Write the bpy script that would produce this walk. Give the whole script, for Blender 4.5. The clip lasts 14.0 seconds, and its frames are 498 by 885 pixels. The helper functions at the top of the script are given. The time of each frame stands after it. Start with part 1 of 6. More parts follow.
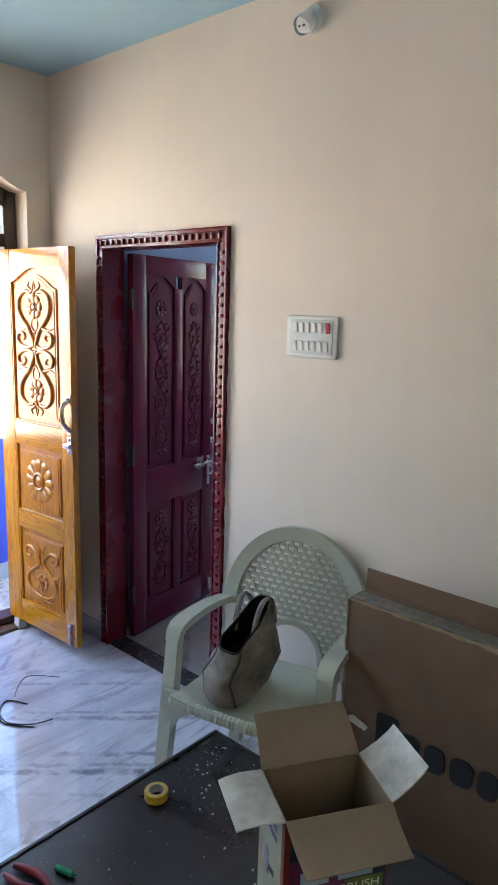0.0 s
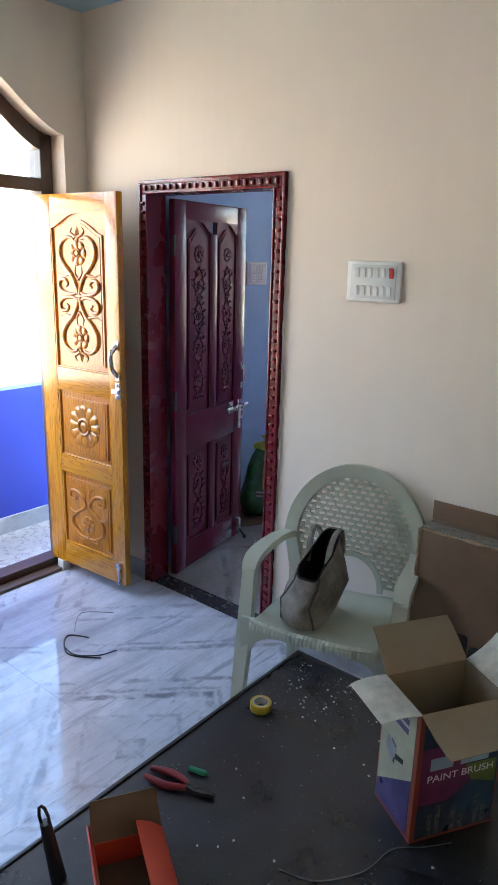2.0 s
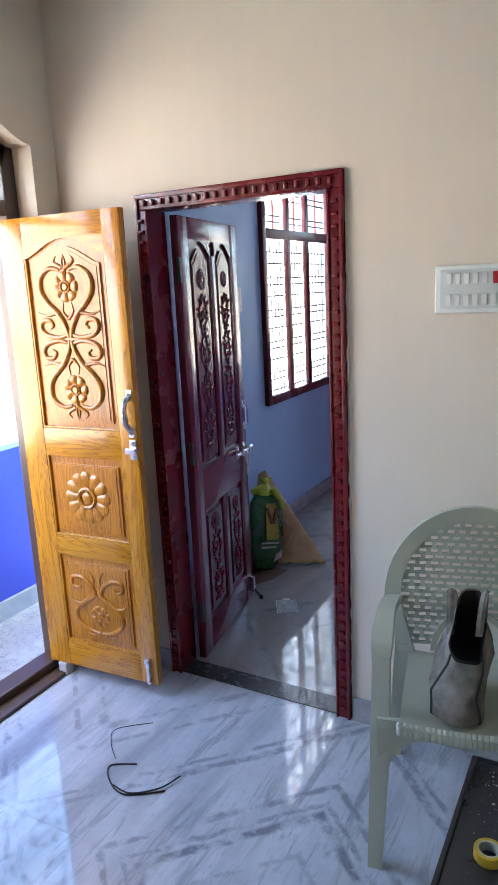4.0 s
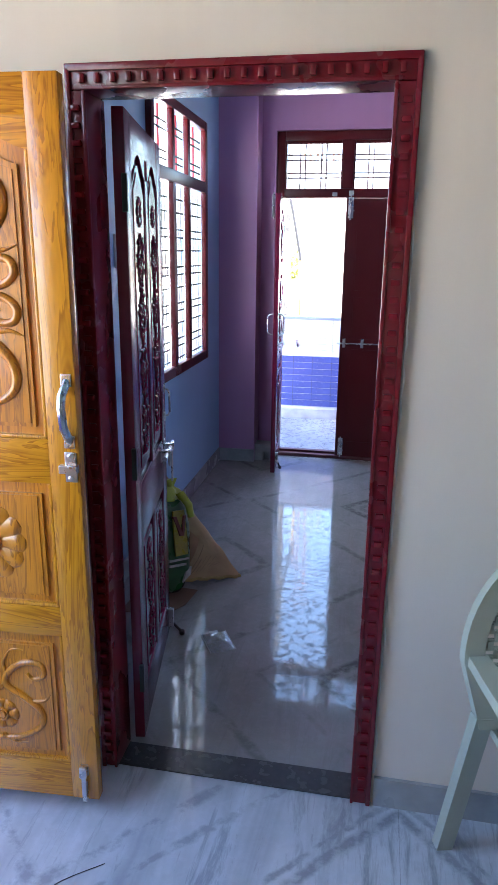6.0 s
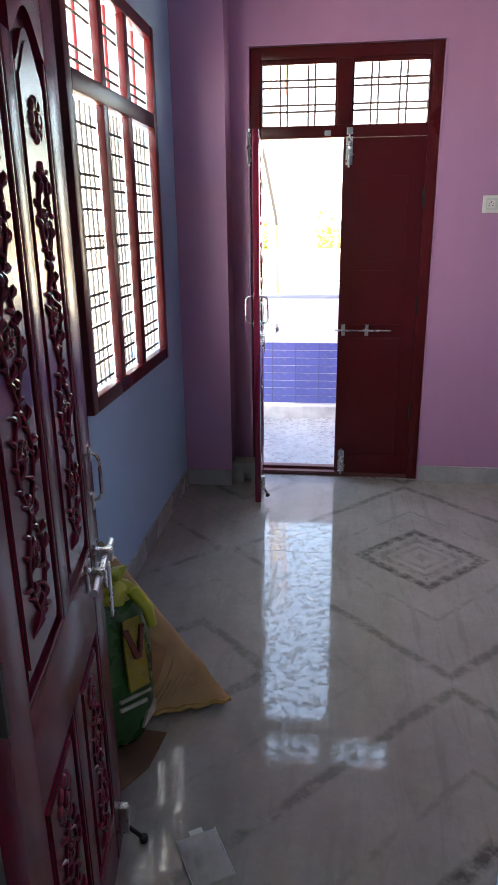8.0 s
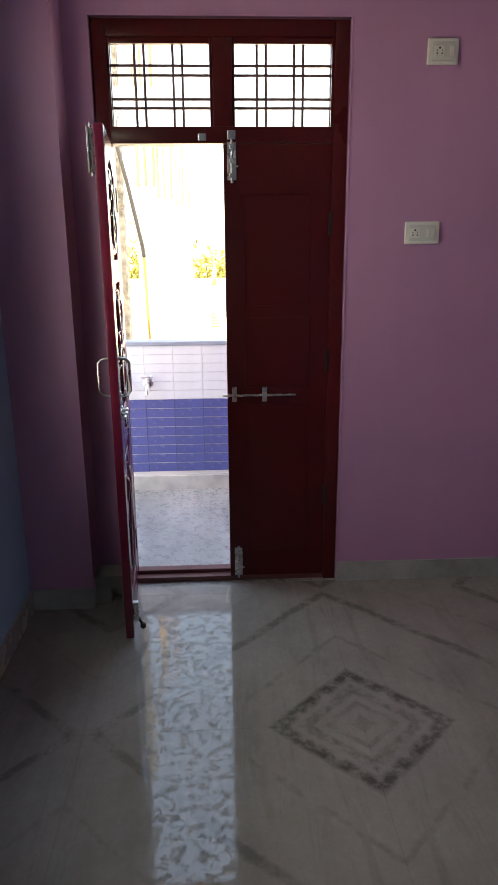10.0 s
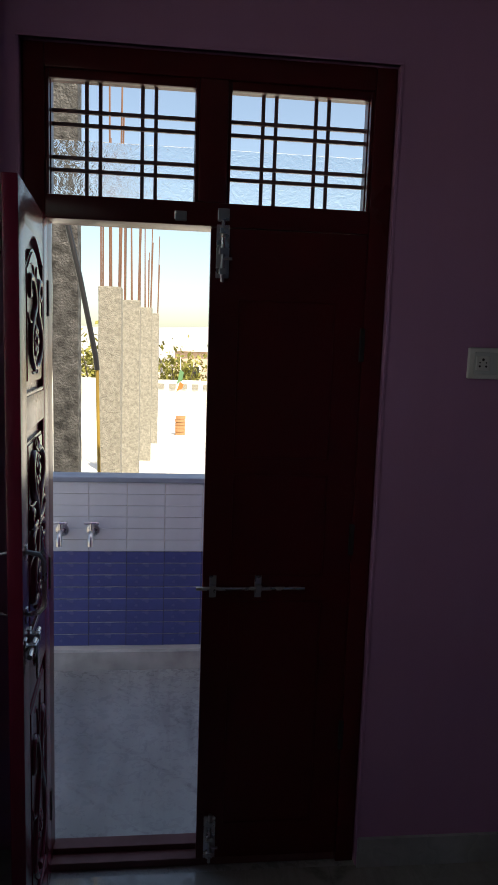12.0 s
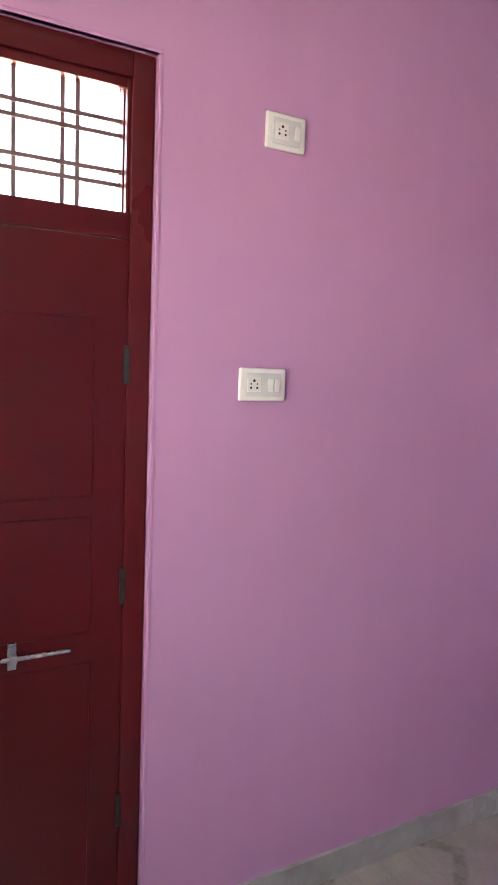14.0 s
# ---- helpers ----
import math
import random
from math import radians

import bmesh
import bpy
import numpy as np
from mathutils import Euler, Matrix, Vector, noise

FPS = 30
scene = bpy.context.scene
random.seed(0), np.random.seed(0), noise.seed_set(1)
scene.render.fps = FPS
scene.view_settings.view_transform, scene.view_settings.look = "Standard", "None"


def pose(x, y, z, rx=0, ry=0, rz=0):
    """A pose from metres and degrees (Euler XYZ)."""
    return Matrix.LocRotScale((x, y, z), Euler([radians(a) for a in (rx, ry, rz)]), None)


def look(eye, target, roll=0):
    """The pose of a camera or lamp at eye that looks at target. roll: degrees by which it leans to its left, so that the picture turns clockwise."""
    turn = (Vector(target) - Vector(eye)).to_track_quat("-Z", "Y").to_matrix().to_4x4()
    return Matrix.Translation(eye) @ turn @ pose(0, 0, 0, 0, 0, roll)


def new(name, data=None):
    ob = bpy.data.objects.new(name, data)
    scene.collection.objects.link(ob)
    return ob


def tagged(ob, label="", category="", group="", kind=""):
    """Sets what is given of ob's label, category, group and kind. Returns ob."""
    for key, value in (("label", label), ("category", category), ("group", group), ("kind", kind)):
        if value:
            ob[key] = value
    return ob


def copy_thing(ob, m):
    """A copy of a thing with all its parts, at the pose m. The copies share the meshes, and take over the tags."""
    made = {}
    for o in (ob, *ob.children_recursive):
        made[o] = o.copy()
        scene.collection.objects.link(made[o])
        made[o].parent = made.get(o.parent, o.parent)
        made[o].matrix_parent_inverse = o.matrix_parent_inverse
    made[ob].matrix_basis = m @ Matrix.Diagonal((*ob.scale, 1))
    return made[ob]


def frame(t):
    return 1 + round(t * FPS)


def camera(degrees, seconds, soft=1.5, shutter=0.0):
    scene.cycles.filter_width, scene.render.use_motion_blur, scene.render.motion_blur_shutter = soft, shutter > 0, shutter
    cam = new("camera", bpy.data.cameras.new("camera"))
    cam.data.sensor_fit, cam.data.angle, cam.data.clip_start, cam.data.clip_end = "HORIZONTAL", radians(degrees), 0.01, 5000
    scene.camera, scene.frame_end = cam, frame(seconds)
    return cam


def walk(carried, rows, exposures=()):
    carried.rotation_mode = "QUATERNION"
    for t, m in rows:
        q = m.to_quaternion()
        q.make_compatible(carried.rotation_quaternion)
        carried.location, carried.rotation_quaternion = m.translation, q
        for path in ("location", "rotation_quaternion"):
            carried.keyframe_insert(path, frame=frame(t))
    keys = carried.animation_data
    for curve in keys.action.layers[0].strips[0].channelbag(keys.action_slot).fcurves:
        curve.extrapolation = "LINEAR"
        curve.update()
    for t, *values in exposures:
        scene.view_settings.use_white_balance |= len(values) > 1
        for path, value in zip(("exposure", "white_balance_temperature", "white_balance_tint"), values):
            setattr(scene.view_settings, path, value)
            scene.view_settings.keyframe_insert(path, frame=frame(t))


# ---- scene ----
cam = camera(40.4, 14.0)
PATH = [
    (0, (2.76, -1.996, 1.751), (1.458, -0.528, 1.365), 1.7),
    (0.5, (2.713, -2.049, 1.744), (1.416, -0.58, 1.342), 1.9),
    (1, (2.694, -2.093, 1.735), (1.468, -0.572, 1.308), 1.6),
    (1.5, (2.669, -2.205, 1.734), (1.471, -0.697, 1.197), 0.0),
    (2, (2.568, -2.314, 1.745), (1.357, -0.815, 1.211), 1.5),
    (2.5, (2.358, -2.4, 1.754), (1.242, -0.826, 1.227), 0.7),
    (3, (2.189, -2.389, 1.722), (1.107, -0.795, 1.185), 0.3),
    (3.2, (2.111, -2.366, 1.725), (1.05, -0.746, 1.225), -0.3),
    (5.3, (1.085, -2.026, 1.633), (0.483, -0.189, 1.12), 0.3),
    (5.5, (1.011, -1.973, 1.63), (0.513, -0.111, 1.096), 1.9),
    (6, (0.794, -1.751, 1.628), (0.446, 0.142, 1.086), 0.7),
    (6.5, (0.702, -1.46, 1.586), (0.329, 0.433, 1.061), 0.1),
    (7, (0.641, -1.151, 1.606), (0.28, 0.741, 1.068), 0.8),
    (7.5, (0.54, -0.835, 1.591), (0.315, 1.072, 1.031), 0.3),
    (8, (0.507, -0.55, 1.578), (0.263, 1.336, 0.959), -0.7),
    (8.5, (0.525, -0.23, 1.592), (0.22, 1.643, 0.961), -1.3),
    (9, (0.515, 0.064, 1.552), (0.389, 1.965, 0.943), -0.1),
    (9.2, (0.51, 0.156, 1.574), (0.459, 2.074, 1.01), -0.4),
    (11.3, (0.432, 1.253, 1.603), (0.574, 3.176, 1.071), -0.3),
    (11.5, (0.457, 1.368, 1.608), (0.597, 3.306, 1.133), 0.0),
    (12, (0.441, 1.602, 1.668), (0.648, 3.574, 1.404), 1.9),
    (12.5, (0.406, 1.757, 1.705), (0.842, 3.692, 1.451), 0.5),
    (13, (0.419, 1.805, 1.685), (1.035, 3.698, 1.487), 1.5),
    (13.5, (0.417, 1.819, 1.682), (1.232, 3.636, 1.495), 2.0),
    (14, (0.405, 1.88, 1.696), (1.366, 3.621, 1.486), 2.2),
]
walk(cam, [(t, look(eye, target, roll)) for t, eye, target, roll in PATH],
     [(0.0, 4.25, 6700, 11), (3.0, 4.23, 6600, 11), (5.3, 4.08, 6300, 12), (6.0, 3.95, 6000, 11), (6.5, 3.93, 5350, 12), (7.0, 3.98, 4800, 11), (7.5, 3.97, 5900, 5), (8.0, 3.97, 8200, 10), (8.5, 3.97, 8400, 8), (9.2, 3.85, 9900, 9),
      (11.3, 1.5, 8200, 8), (11.6, 1.2, 8000, 8), (12.0, 0.72, 7600, 8), (12.5, 1.05, 7700, 8), (13.0, 2.4, 8800, 12), (13.5, 3.8, 10500, 13), (14.0, 4.75, 9000, 14)])

# ---- world, sun, sky light ----
world = bpy.data.worlds.new("sky")
scene.world = world
world.use_nodes = True
wn, wl = world.node_tree.nodes, world.node_tree.links
sky = wn.new("ShaderNodeTexSky")
sky.sky_type = "NISHITA"
sky.sun_disc = False
sky.sun_elevation = radians(52)
sky.sun_rotation = radians(155)
sky.altitude = 300
sky.dust_density = 2.2
wl.new(sky.outputs[0], wn["Background"].inputs[0])
wn["Background"].inputs[1].default_value = 0.15

sun = new("sun", bpy.data.lights.new("sun", "SUN"))
sun.data.energy = 5.0
sun.data.angle = radians(0.5)
sun.data.color = (1.0, 0.95, 0.86)
sun.matrix_world = look((1.2, -3.0, 4.5), (0, 0, 0))


# sky light that comes in at the barred window
lamp = new("window_skylight", bpy.data.lights.new("window_skylight", "AREA"))
lamp.data.shape, lamp.data.size, lamp.data.size_y = "RECTANGLE", 1.08, 1.45
lamp.data.energy, lamp.data.color = 1.95, (0.90, 0.95, 1.0)
lamp.matrix_world = look((-0.436, 2.353, 1.668), (1.0, 2.353, 1.66))
# and at the arched fanlight over the entrance
lamp = new("fanlight_skylight", bpy.data.lights.new("fanlight_skylight", "AREA"))
lamp.data.shape, lamp.data.size, lamp.data.size_y = "RECTANGLE", 1.05, 0.36
lamp.data.energy, lamp.data.color = 0.21, (1.0, 0.96, 0.86)
lamp.matrix_world = look((-0.565, -0.775, 2.28), (1.0, -0.775, 2.28))

# ---- materials ----


def material(name):
    m = bpy.data.materials.new(name)
    m.use_nodes = True
    return m, m.node_tree.nodes, m.node_tree.links, m.node_tree.nodes["Principled BSDF"]


def mixed(n, l, fac, a, b, mode="MIX"):
    k = n.new("ShaderNodeMix")
    k.data_type, k.blend_type = "RGBA", mode
    for i, v in ((0, fac), (6, a), (7, b)):
        if hasattr(v, "links"):
            l.new(v, k.inputs[i])
        else:
            k.inputs[i].default_value = v if i == 0 else (*v, 1)
    return k.outputs[2]


def ramp(n, l, src, stops):
    r = n.new("ShaderNodeValToRGB")
    while len(r.color_ramp.elements) < len(stops):
        r.color_ramp.elements.new(0.5)
    for e, (p, v) in zip(r.color_ramp.elements, stops):
        e.position = p
        e.color = (*v, 1) if isinstance(v, tuple) else (v, v, v, 1)
    l.new(src, r.inputs[0])
    return r.outputs[0]


def coords(n, l, scale=(1, 1, 1), kind="Object", rot=(0, 0, 0)):
    c, m = n.new("ShaderNodeTexCoord"), n.new("ShaderNodeMapping")
    m.inputs["Scale"].default_value = scale
    m.inputs["Rotation"].default_value = rot
    l.new(c.outputs[kind], m.inputs[0])
    return m.outputs[0]


def noise_tex(n, l, vec, scale, detail=4, rough=0.55, distort=0.0):
    t = n.new("ShaderNodeTexNoise")
    t.inputs["Scale"].default_value = scale
    t.inputs["Detail"].default_value = detail
    t.inputs["Roughness"].default_value = rough
    t.inputs["Distortion"].default_value = distort
    l.new(vec, t.inputs["Vector"])
    return t.outputs["Fac"]


def bump(n, l, b, height, strength, distance=0.002):
    k = n.new("ShaderNodeBump")
    k.inputs["Strength"].default_value = strength
    k.inputs["Distance"].default_value = distance
    l.new(height, k.inputs["Height"])
    l.new(k.outputs[0], b.inputs["Normal"])


def math_node(n, l, op, a, b=0.0):
    k = n.new("ShaderNodeMath")
    k.operation = op
    for i, v in enumerate((a, b)):
        if hasattr(v, "links"):
            l.new(v, k.inputs[i])
        else:
            k.inputs[i].default_value = v
    return k.outputs[0]


def surface(name, color, rough=0.5, metal=0.0, vary=0.12, scale=6.0, grain=90.0, relief=0.15, coat=0.0, depth=0.001, spec=0.5):
    """A painted or plain surface with stains at one scale and grain at another."""
    m, n, l, b = material(name)
    v = coords(n, l)
    big = ramp(n, l, noise_tex(n, l, v, scale), [(0.3, 0.0), (0.7, 1.0)])
    fine = noise_tex(n, l, v, grain, 3)
    dark = tuple(c * (1 - vary) for c in color)
    light = tuple(min(1, c * (1 + vary * 0.5)) for c in color)
    col = mixed(n, l, big, dark, light)
    l.new(mixed(n, l, math_node(n, l, "MULTIPLY", fine, 0.25), col, dark), b.inputs["Base Color"])
    l.new(ramp(n, l, big, [(0.0, min(1, rough * (1 + vary))), (1.0, rough * (1 - vary * 0.8))]), b.inputs["Roughness"])
    b.inputs["Metallic"].default_value = metal
    b.inputs["Coat Weight"].default_value = coat
    b.inputs["Coat Roughness"].default_value = 0.08
    b.inputs["Specular IOR Level"].default_value = spec
    if relief:
        bump(n, l, b, fine, relief, depth)
    return m


def wall_paint(name, color, rough=0.55, relief=0.25):
    m, n, l, b = material(name)
    v = coords(n, l)
    cloud = ramp(n, l, noise_tex(n, l, v, 1.3, 3), [(0.35, 0.0), (0.65, 1.0)])
    streak = ramp(n, l, noise_tex(n, l, coords(n, l, (7, 7, 0.7)), 2.0, 5), [(0.42, 0.0), (0.75, 1.0)])
    roller = noise_tex(n, l, v, 220.0, 2)
    wave = noise_tex(n, l, v, 9.0, 3)
    col = mixed(n, l, cloud, tuple(c * 0.93 for c in color), color)
    col = mixed(n, l, math_node(n, l, "MULTIPLY", streak, 0.25), col, tuple(c * 0.86 for c in color))
    l.new(col, b.inputs["Base Color"])
    b.inputs["Roughness"].default_value = rough
    h = math_node(n, l, "ADD", math_node(n, l, "MULTIPLY", roller, 0.25), wave)
    bump(n, l, b, h, relief, 0.004)
    return m


def marble(name, x0, y0, half, light=(0.60, 0.60, 0.60), vein=(0.20, 0.21, 0.22), rough=0.10, rings=(), strength=1.0, wear=2.2, blot=0.14, dents=0.0, grit=26.0, wisps=0.26):
    """Polished marble slabs, book-matched, so that the veins mirror into diamonds. rings: (distance, half width, depth)."""
    m, n, l, b = material(name)
    c = n.new("ShaderNodeNewGeometry")
    pos = c.outputs["Position"]
    sep = n.new("ShaderNodeSeparateXYZ")
    l.new(pos, sep.inputs[0])
    u = math_node(n, l, "PINGPONG", math_node(n, l, "SUBTRACT", sep.outputs[0], x0), half)
    w = math_node(n, l, "PINGPONG", math_node(n, l, "SUBTRACT", sep.outputs[1], y0), half)
    fold = n.new("ShaderNodeCombineXYZ")
    l.new(u, fold.inputs[0])
    l.new(w, fold.inputs[1])
    fv = fold.outputs[0]
    wob = math_node(n, l, "SUBTRACT", noise_tex(n, l, fv, 4.0, 8, 0.68), 0.5)
    s = math_node(n, l, "ADD", math_node(n, l, "ADD", u, w), math_node(n, l, "MULTIPLY", wob, 0.11))
    fac = None
    for d, hw, k in rings:
        e = math_node(n, l, "ABSOLUTE", math_node(n, l, "SUBTRACT", s, d))
        e = math_node(n, l, "MULTIPLY", ramp(n, l, math_node(n, l, "DIVIDE", e, hw), [(0.35, 1.0), (1.0, 0.0)]), k)
        fac = e if fac is None else math_node(n, l, "MAXIMUM", fac, e)
    broken = ramp(n, l, noise_tex(n, l, fv, 11.0, 5, 0.65), [(0.38, 0.08), (0.56, 1.0)])
    fac = math_node(n, l, "MULTIPLY", fac, broken)
    stretch = n.new("ShaderNodeMapping")
    stretch.inputs["Rotation"].default_value = (0, 0, radians(-45))
    stretch.inputs["Scale"].default_value = (1.0, 0.13, 1.0)
    l.new(fv, stretch.inputs[0])
    wide = noise_tex(n, l, stretch.outputs[0], 4.5, 4, 0.55, 0.7)
    thin = noise_tex(n, l, stretch.outputs[0], 13.0, 6, 0.7, 0.5)
    f2 = math_node(n, l, "MULTIPLY", ramp(n, l, wide, [(0.46, 0.0), (0.72, 1.0)]), 0.34 * strength)
    f3 = math_node(n, l, "MULTIPLY", ramp(n, l, thin, [(0.52, 0.0), (0.64, 1.0), (0.74, 0.2)]), 0.30 * strength)
    wisp = noise_tex(n, l, stretch.outputs[0], 34.0, 7, 0.75, 0.9)
    f4 = math_node(n, l, "MULTIPLY", ramp(n, l, wisp, [(0.54, 0.0), (0.68, 1.0)]), wisps * strength)
    f3 = math_node(n, l, "MAXIMUM", f3, f4)
    fac = math_node(n, l, "MINIMUM", math_node(n, l, "MAXIMUM", math_node(n, l, "MAXIMUM", fac, f2), f3), 0.9)
    cloud = ramp(n, l, noise_tex(n, l, pos, 3.0, 5, 0.6), [(0.3, 0.0), (0.7, 1.0)])
    basec = mixed(n, l, cloud, tuple(k * 0.78 for k in light), light)
    col = mixed(n, l, fac, basec, vein)
    dust = ramp(n, l, noise_tex(n, l, pos, 60.0, 3, 0.7), [(0.67, 0.0), (0.74, 1.0)])
    l.new(mixed(n, l, math_node(n, l, "MULTIPLY", dust, 0.07), col, (0.70, 0.69, 0.66)), b.inputs["Base Color"])
    patch = noise_tex(n, l, pos, grit, 6, 0.66, 0.9)
    worn = ramp(n, l, patch, [(0.53 - blot / 2, 0.0), (0.53 + blot / 2, 1.0)])
    l.new(ramp(n, l, worn, [(0.0, 0.82), (1.0, 0.28)]), b.inputs["Specular IOR Level"])
    l.new(ramp(n, l, worn, [(0.0, rough * 0.5), (1.0, rough * wear)]), b.inputs["Roughness"])
    h = math_node(n, l, "ADD", noise_tex(n, l, pos, 34.0, 3, 0.55), noise_tex(n, l, pos, 6.0, 2))
    h = math_node(n, l, "ADD", h, math_node(n, l, "MULTIPLY", patch, dents))
    bump(n, l, b, h, 0.05, 0.002)
    return m


def wood(name, base, dark, rough=0.28, coat=0.5, axis_scale=(9, 9, 0.8), knots=True, spec=0.5):
    m, n, l, b = material(name)
    v = coords(n, l, axis_scale)
    info = n.new("ShaderNodeObjectInfo")
    add = n.new("ShaderNodeVectorMath")
    l.new(v, add.inputs[0])
    com = n.new("ShaderNodeCombineXYZ")
    for i in range(3):
        l.new(math_node(n, l, "MULTIPLY", info.outputs["Random"], 17.0 + i), com.inputs[i])
    l.new(com.outputs[0], add.inputs[1])
    v = add.outputs[0]
    flame = noise_tex(n, l, v, 1.4, 4, 0.6, 1.6)
    rings = n.new("ShaderNodeMath")
    rings.operation = "FRACT"
    l.new(math_node(n, l, "MULTIPLY", flame, 9.0), rings.inputs[0])
    grain = ramp(n, l, rings.outputs[0], [(0.0, 0.15), (0.6, 0.45), (0.92, 1.0), (1.0, 0.2)])
    fibre = noise_tex(n, l, v, 14.0, 4, 0.7)
    col = mixed(n, l, math_node(n, l, "MULTIPLY", grain, 0.75), base, dark)
    col = mixed(n, l, math_node(n, l, "MULTIPLY", fibre, 0.35), col, dark)
    l.new(col, b.inputs["Base Color"])
    b.inputs["Roughness"].default_value = rough
    b.inputs["Coat Weight"].default_value = coat
    b.inputs["Coat Roughness"].default_value = 0.09
    b.inputs["Specular IOR Level"].default_value = spec
    bump(n, l, b, fibre, 0.12, 0.001)
    return m


def glass(name, rough=0.02, tint=(0.95, 0.98, 0.98), wavy=0.0):
    m, n, l, b = material(name)
    b.inputs["Transmission Weight"].default_value = 1.0
    b.inputs["Roughness"].default_value = rough
    b.inputs["IOR"].default_value = 1.45
    b.inputs["Base Color"].default_value = (*tint, 1)
    if wavy:
        bump(n, l, b, noise_tex(n, l, coords(n, l), wavy, 2, 0.5, 1.5), 0.5, 0.004)
    return m


CREAM = wall_paint("cream_wall_paint", (0.78, 0.68, 0.57))
BLUE = wall_paint("sky_blue_wall_paint", (0.35, 0.575, 0.80), 0.5)
LILAC = wall_paint("lilac_wall_paint", (0.52, 0.27, 0.47), 0.45)
CEIL = wall_paint("pale_blue_ceiling_paint", (0.36, 0.58, 0.68), 0.6)
CEILW = wall_paint("white_ceiling_paint", (0.70, 0.70, 0.76), 0.6)
WHITEW = wall_paint("white_outdoor_paint", (0.75, 0.75, 0.73), 0.7)
ROYAL = wall_paint("royal_blue_wall_paint", (0.035, 0.06, 0.42), 0.6)
MARBLE_H = marble("hall_marble", 0.95, -0.95, 0.965, (0.60, 0.63, 0.68), (0.11, 0.12, 0.15), 0.08,
                  ((0.05, 0.022, 0.6), (0.25, 0.020, 0.5), (0.43, 0.036, 0.75), (0.485, 0.020, 0.6), (0.57, 0.026, 0.6), (0.92, 0.034, 0.6), (0.98, 0.020, 0.55), (1.30, 0.032, 0.5), (1.45, 0.045, 0.5)), 1.7)
MARBLE_R = marble("room_marble", 0.957, 2.52, 0.965, (0.36, 0.355, 0.335), (0.05, 0.048, 0.045), 0.075,
                  ((0.02, 0.03, 0.5), (0.11, 0.022, 0.35), (0.20, 0.045, 0.5), (0.29, 0.05, 0.78), (0.55, 0.022, 0.25), (0.93, 0.042, 0.5), (1.27, 0.022, 0.2), (1.62, 0.05, 0.5)), 0.6, 2.4, 0.05, 0.8, 31.0)
MARBLE_Y = marble("yard_marble", -1.5, 3.0, 3.0, (0.36, 0.365, 0.36), (0.055, 0.055, 0.06), 0.35,
                  ((2.30, 0.035, 0.40), (2.62, 0.02, 0.45), (2.70, 0.06, 0.28), (3.06, 0.025, 0.45), (3.41, 0.06, 0.25), (3.50, 0.02, 0.45), (3.80, 0.05, 0.28), (4.05, 0.02, 0.4)), 1.4, 1.2, 0.7, 0.0, 26.0, 0.05)
SKIRT = surface("skirting_marble", (0.42, 0.43, 0.43), 0.3, 0, 0.45, 4.0, 40.0, 0.05)
GRANITE = surface("dark_granite", (0.045, 0.05, 0.055), 0.22, 0, 0.5, 30.0, 160.0, 0.03)
TEAK = wood("golden_teak", (0.75, 0.325, 0.012), (0.22, 0.06, 0.004), 0.27, 0.34)
TEAK_X = wood("golden_teak_rail", (0.75, 0.325, 0.012), (0.22, 0.06, 0.004), 0.27, 0.34, (0.8, 9, 9))
TEAKD = wood("golden_teak_panel", (0.70, 0.265, 0.012), (0.18, 0.05, 0.005), 0.30, 0.34)
DARKWOOD = wood("brown_door_frame_wood", (0.10, 0.055, 0.035), (0.05, 0.03, 0.02), 0.4, 0.2)
MAROON = surface("maroon_enamel", (0.132, 0.0065, 0.028), 0.26, 0, 0.06, 3.0, 50.0, 0.10, 0.0, 0.0015)
MAROON_F = surface("maroon_frame_enamel", (0.165, 0.006, 0.014), 0.27, 0, 0.08, 4.0, 40.0, 0.12, 0.1, 0.0015)
MAROON_D = surface("maroon_back_door_enamel", (0.090, 0.0065, 0.009), 0.30, 0, 0.12, 2.5, 45.0, 0.06, 0.0, 0.0015, 0.3)
STEEL = surface("brushed_steel", (0.62, 0.62, 0.63), 0.28, 1.0, 0.15, 20.0, 200.0, 0.03)
IRON = surface("dark_iron", (0.030, 0.027, 0.027), 0.5, 0.2, 0.3, 20.0, 200.0, 0.05)

# ---- building helpers ----


def box(bm, x0, y0, z0, x1, y1, z1, m=None):
    vs = [bm.verts.new((x, y, z)) for x in (x0, x1) for y in (y0, y1) for z in (z0, z1)]
    for f in ((0, 1, 3, 2), (4, 6, 7, 5), (0, 4, 5, 1), (2, 3, 7, 6), (0, 2, 6, 4), (1, 5, 7, 3)):
        bm.faces.new([vs[i] for i in f])
    if m is not None:
        bmesh.ops.transform(bm, matrix=m, verts=vs)
    return vs


def soft_box(bm, x0, y0, z0, x1, y1, z1, r=0.004, m=None, seg=2):
    vs = box(bm, x0, y0, z0, x1, y1, z1)
    es = {e for v in vs for e in v.link_edges}
    out = bmesh.ops.bevel(bm, geom=list(es), offset=r, segments=seg, affect="EDGES", profile=0.6)
    if m is not None:
        got = set(out["verts"]) | {v for v in vs if v.is_valid}
        bmesh.ops.transform(bm, matrix=m, verts=list(got))


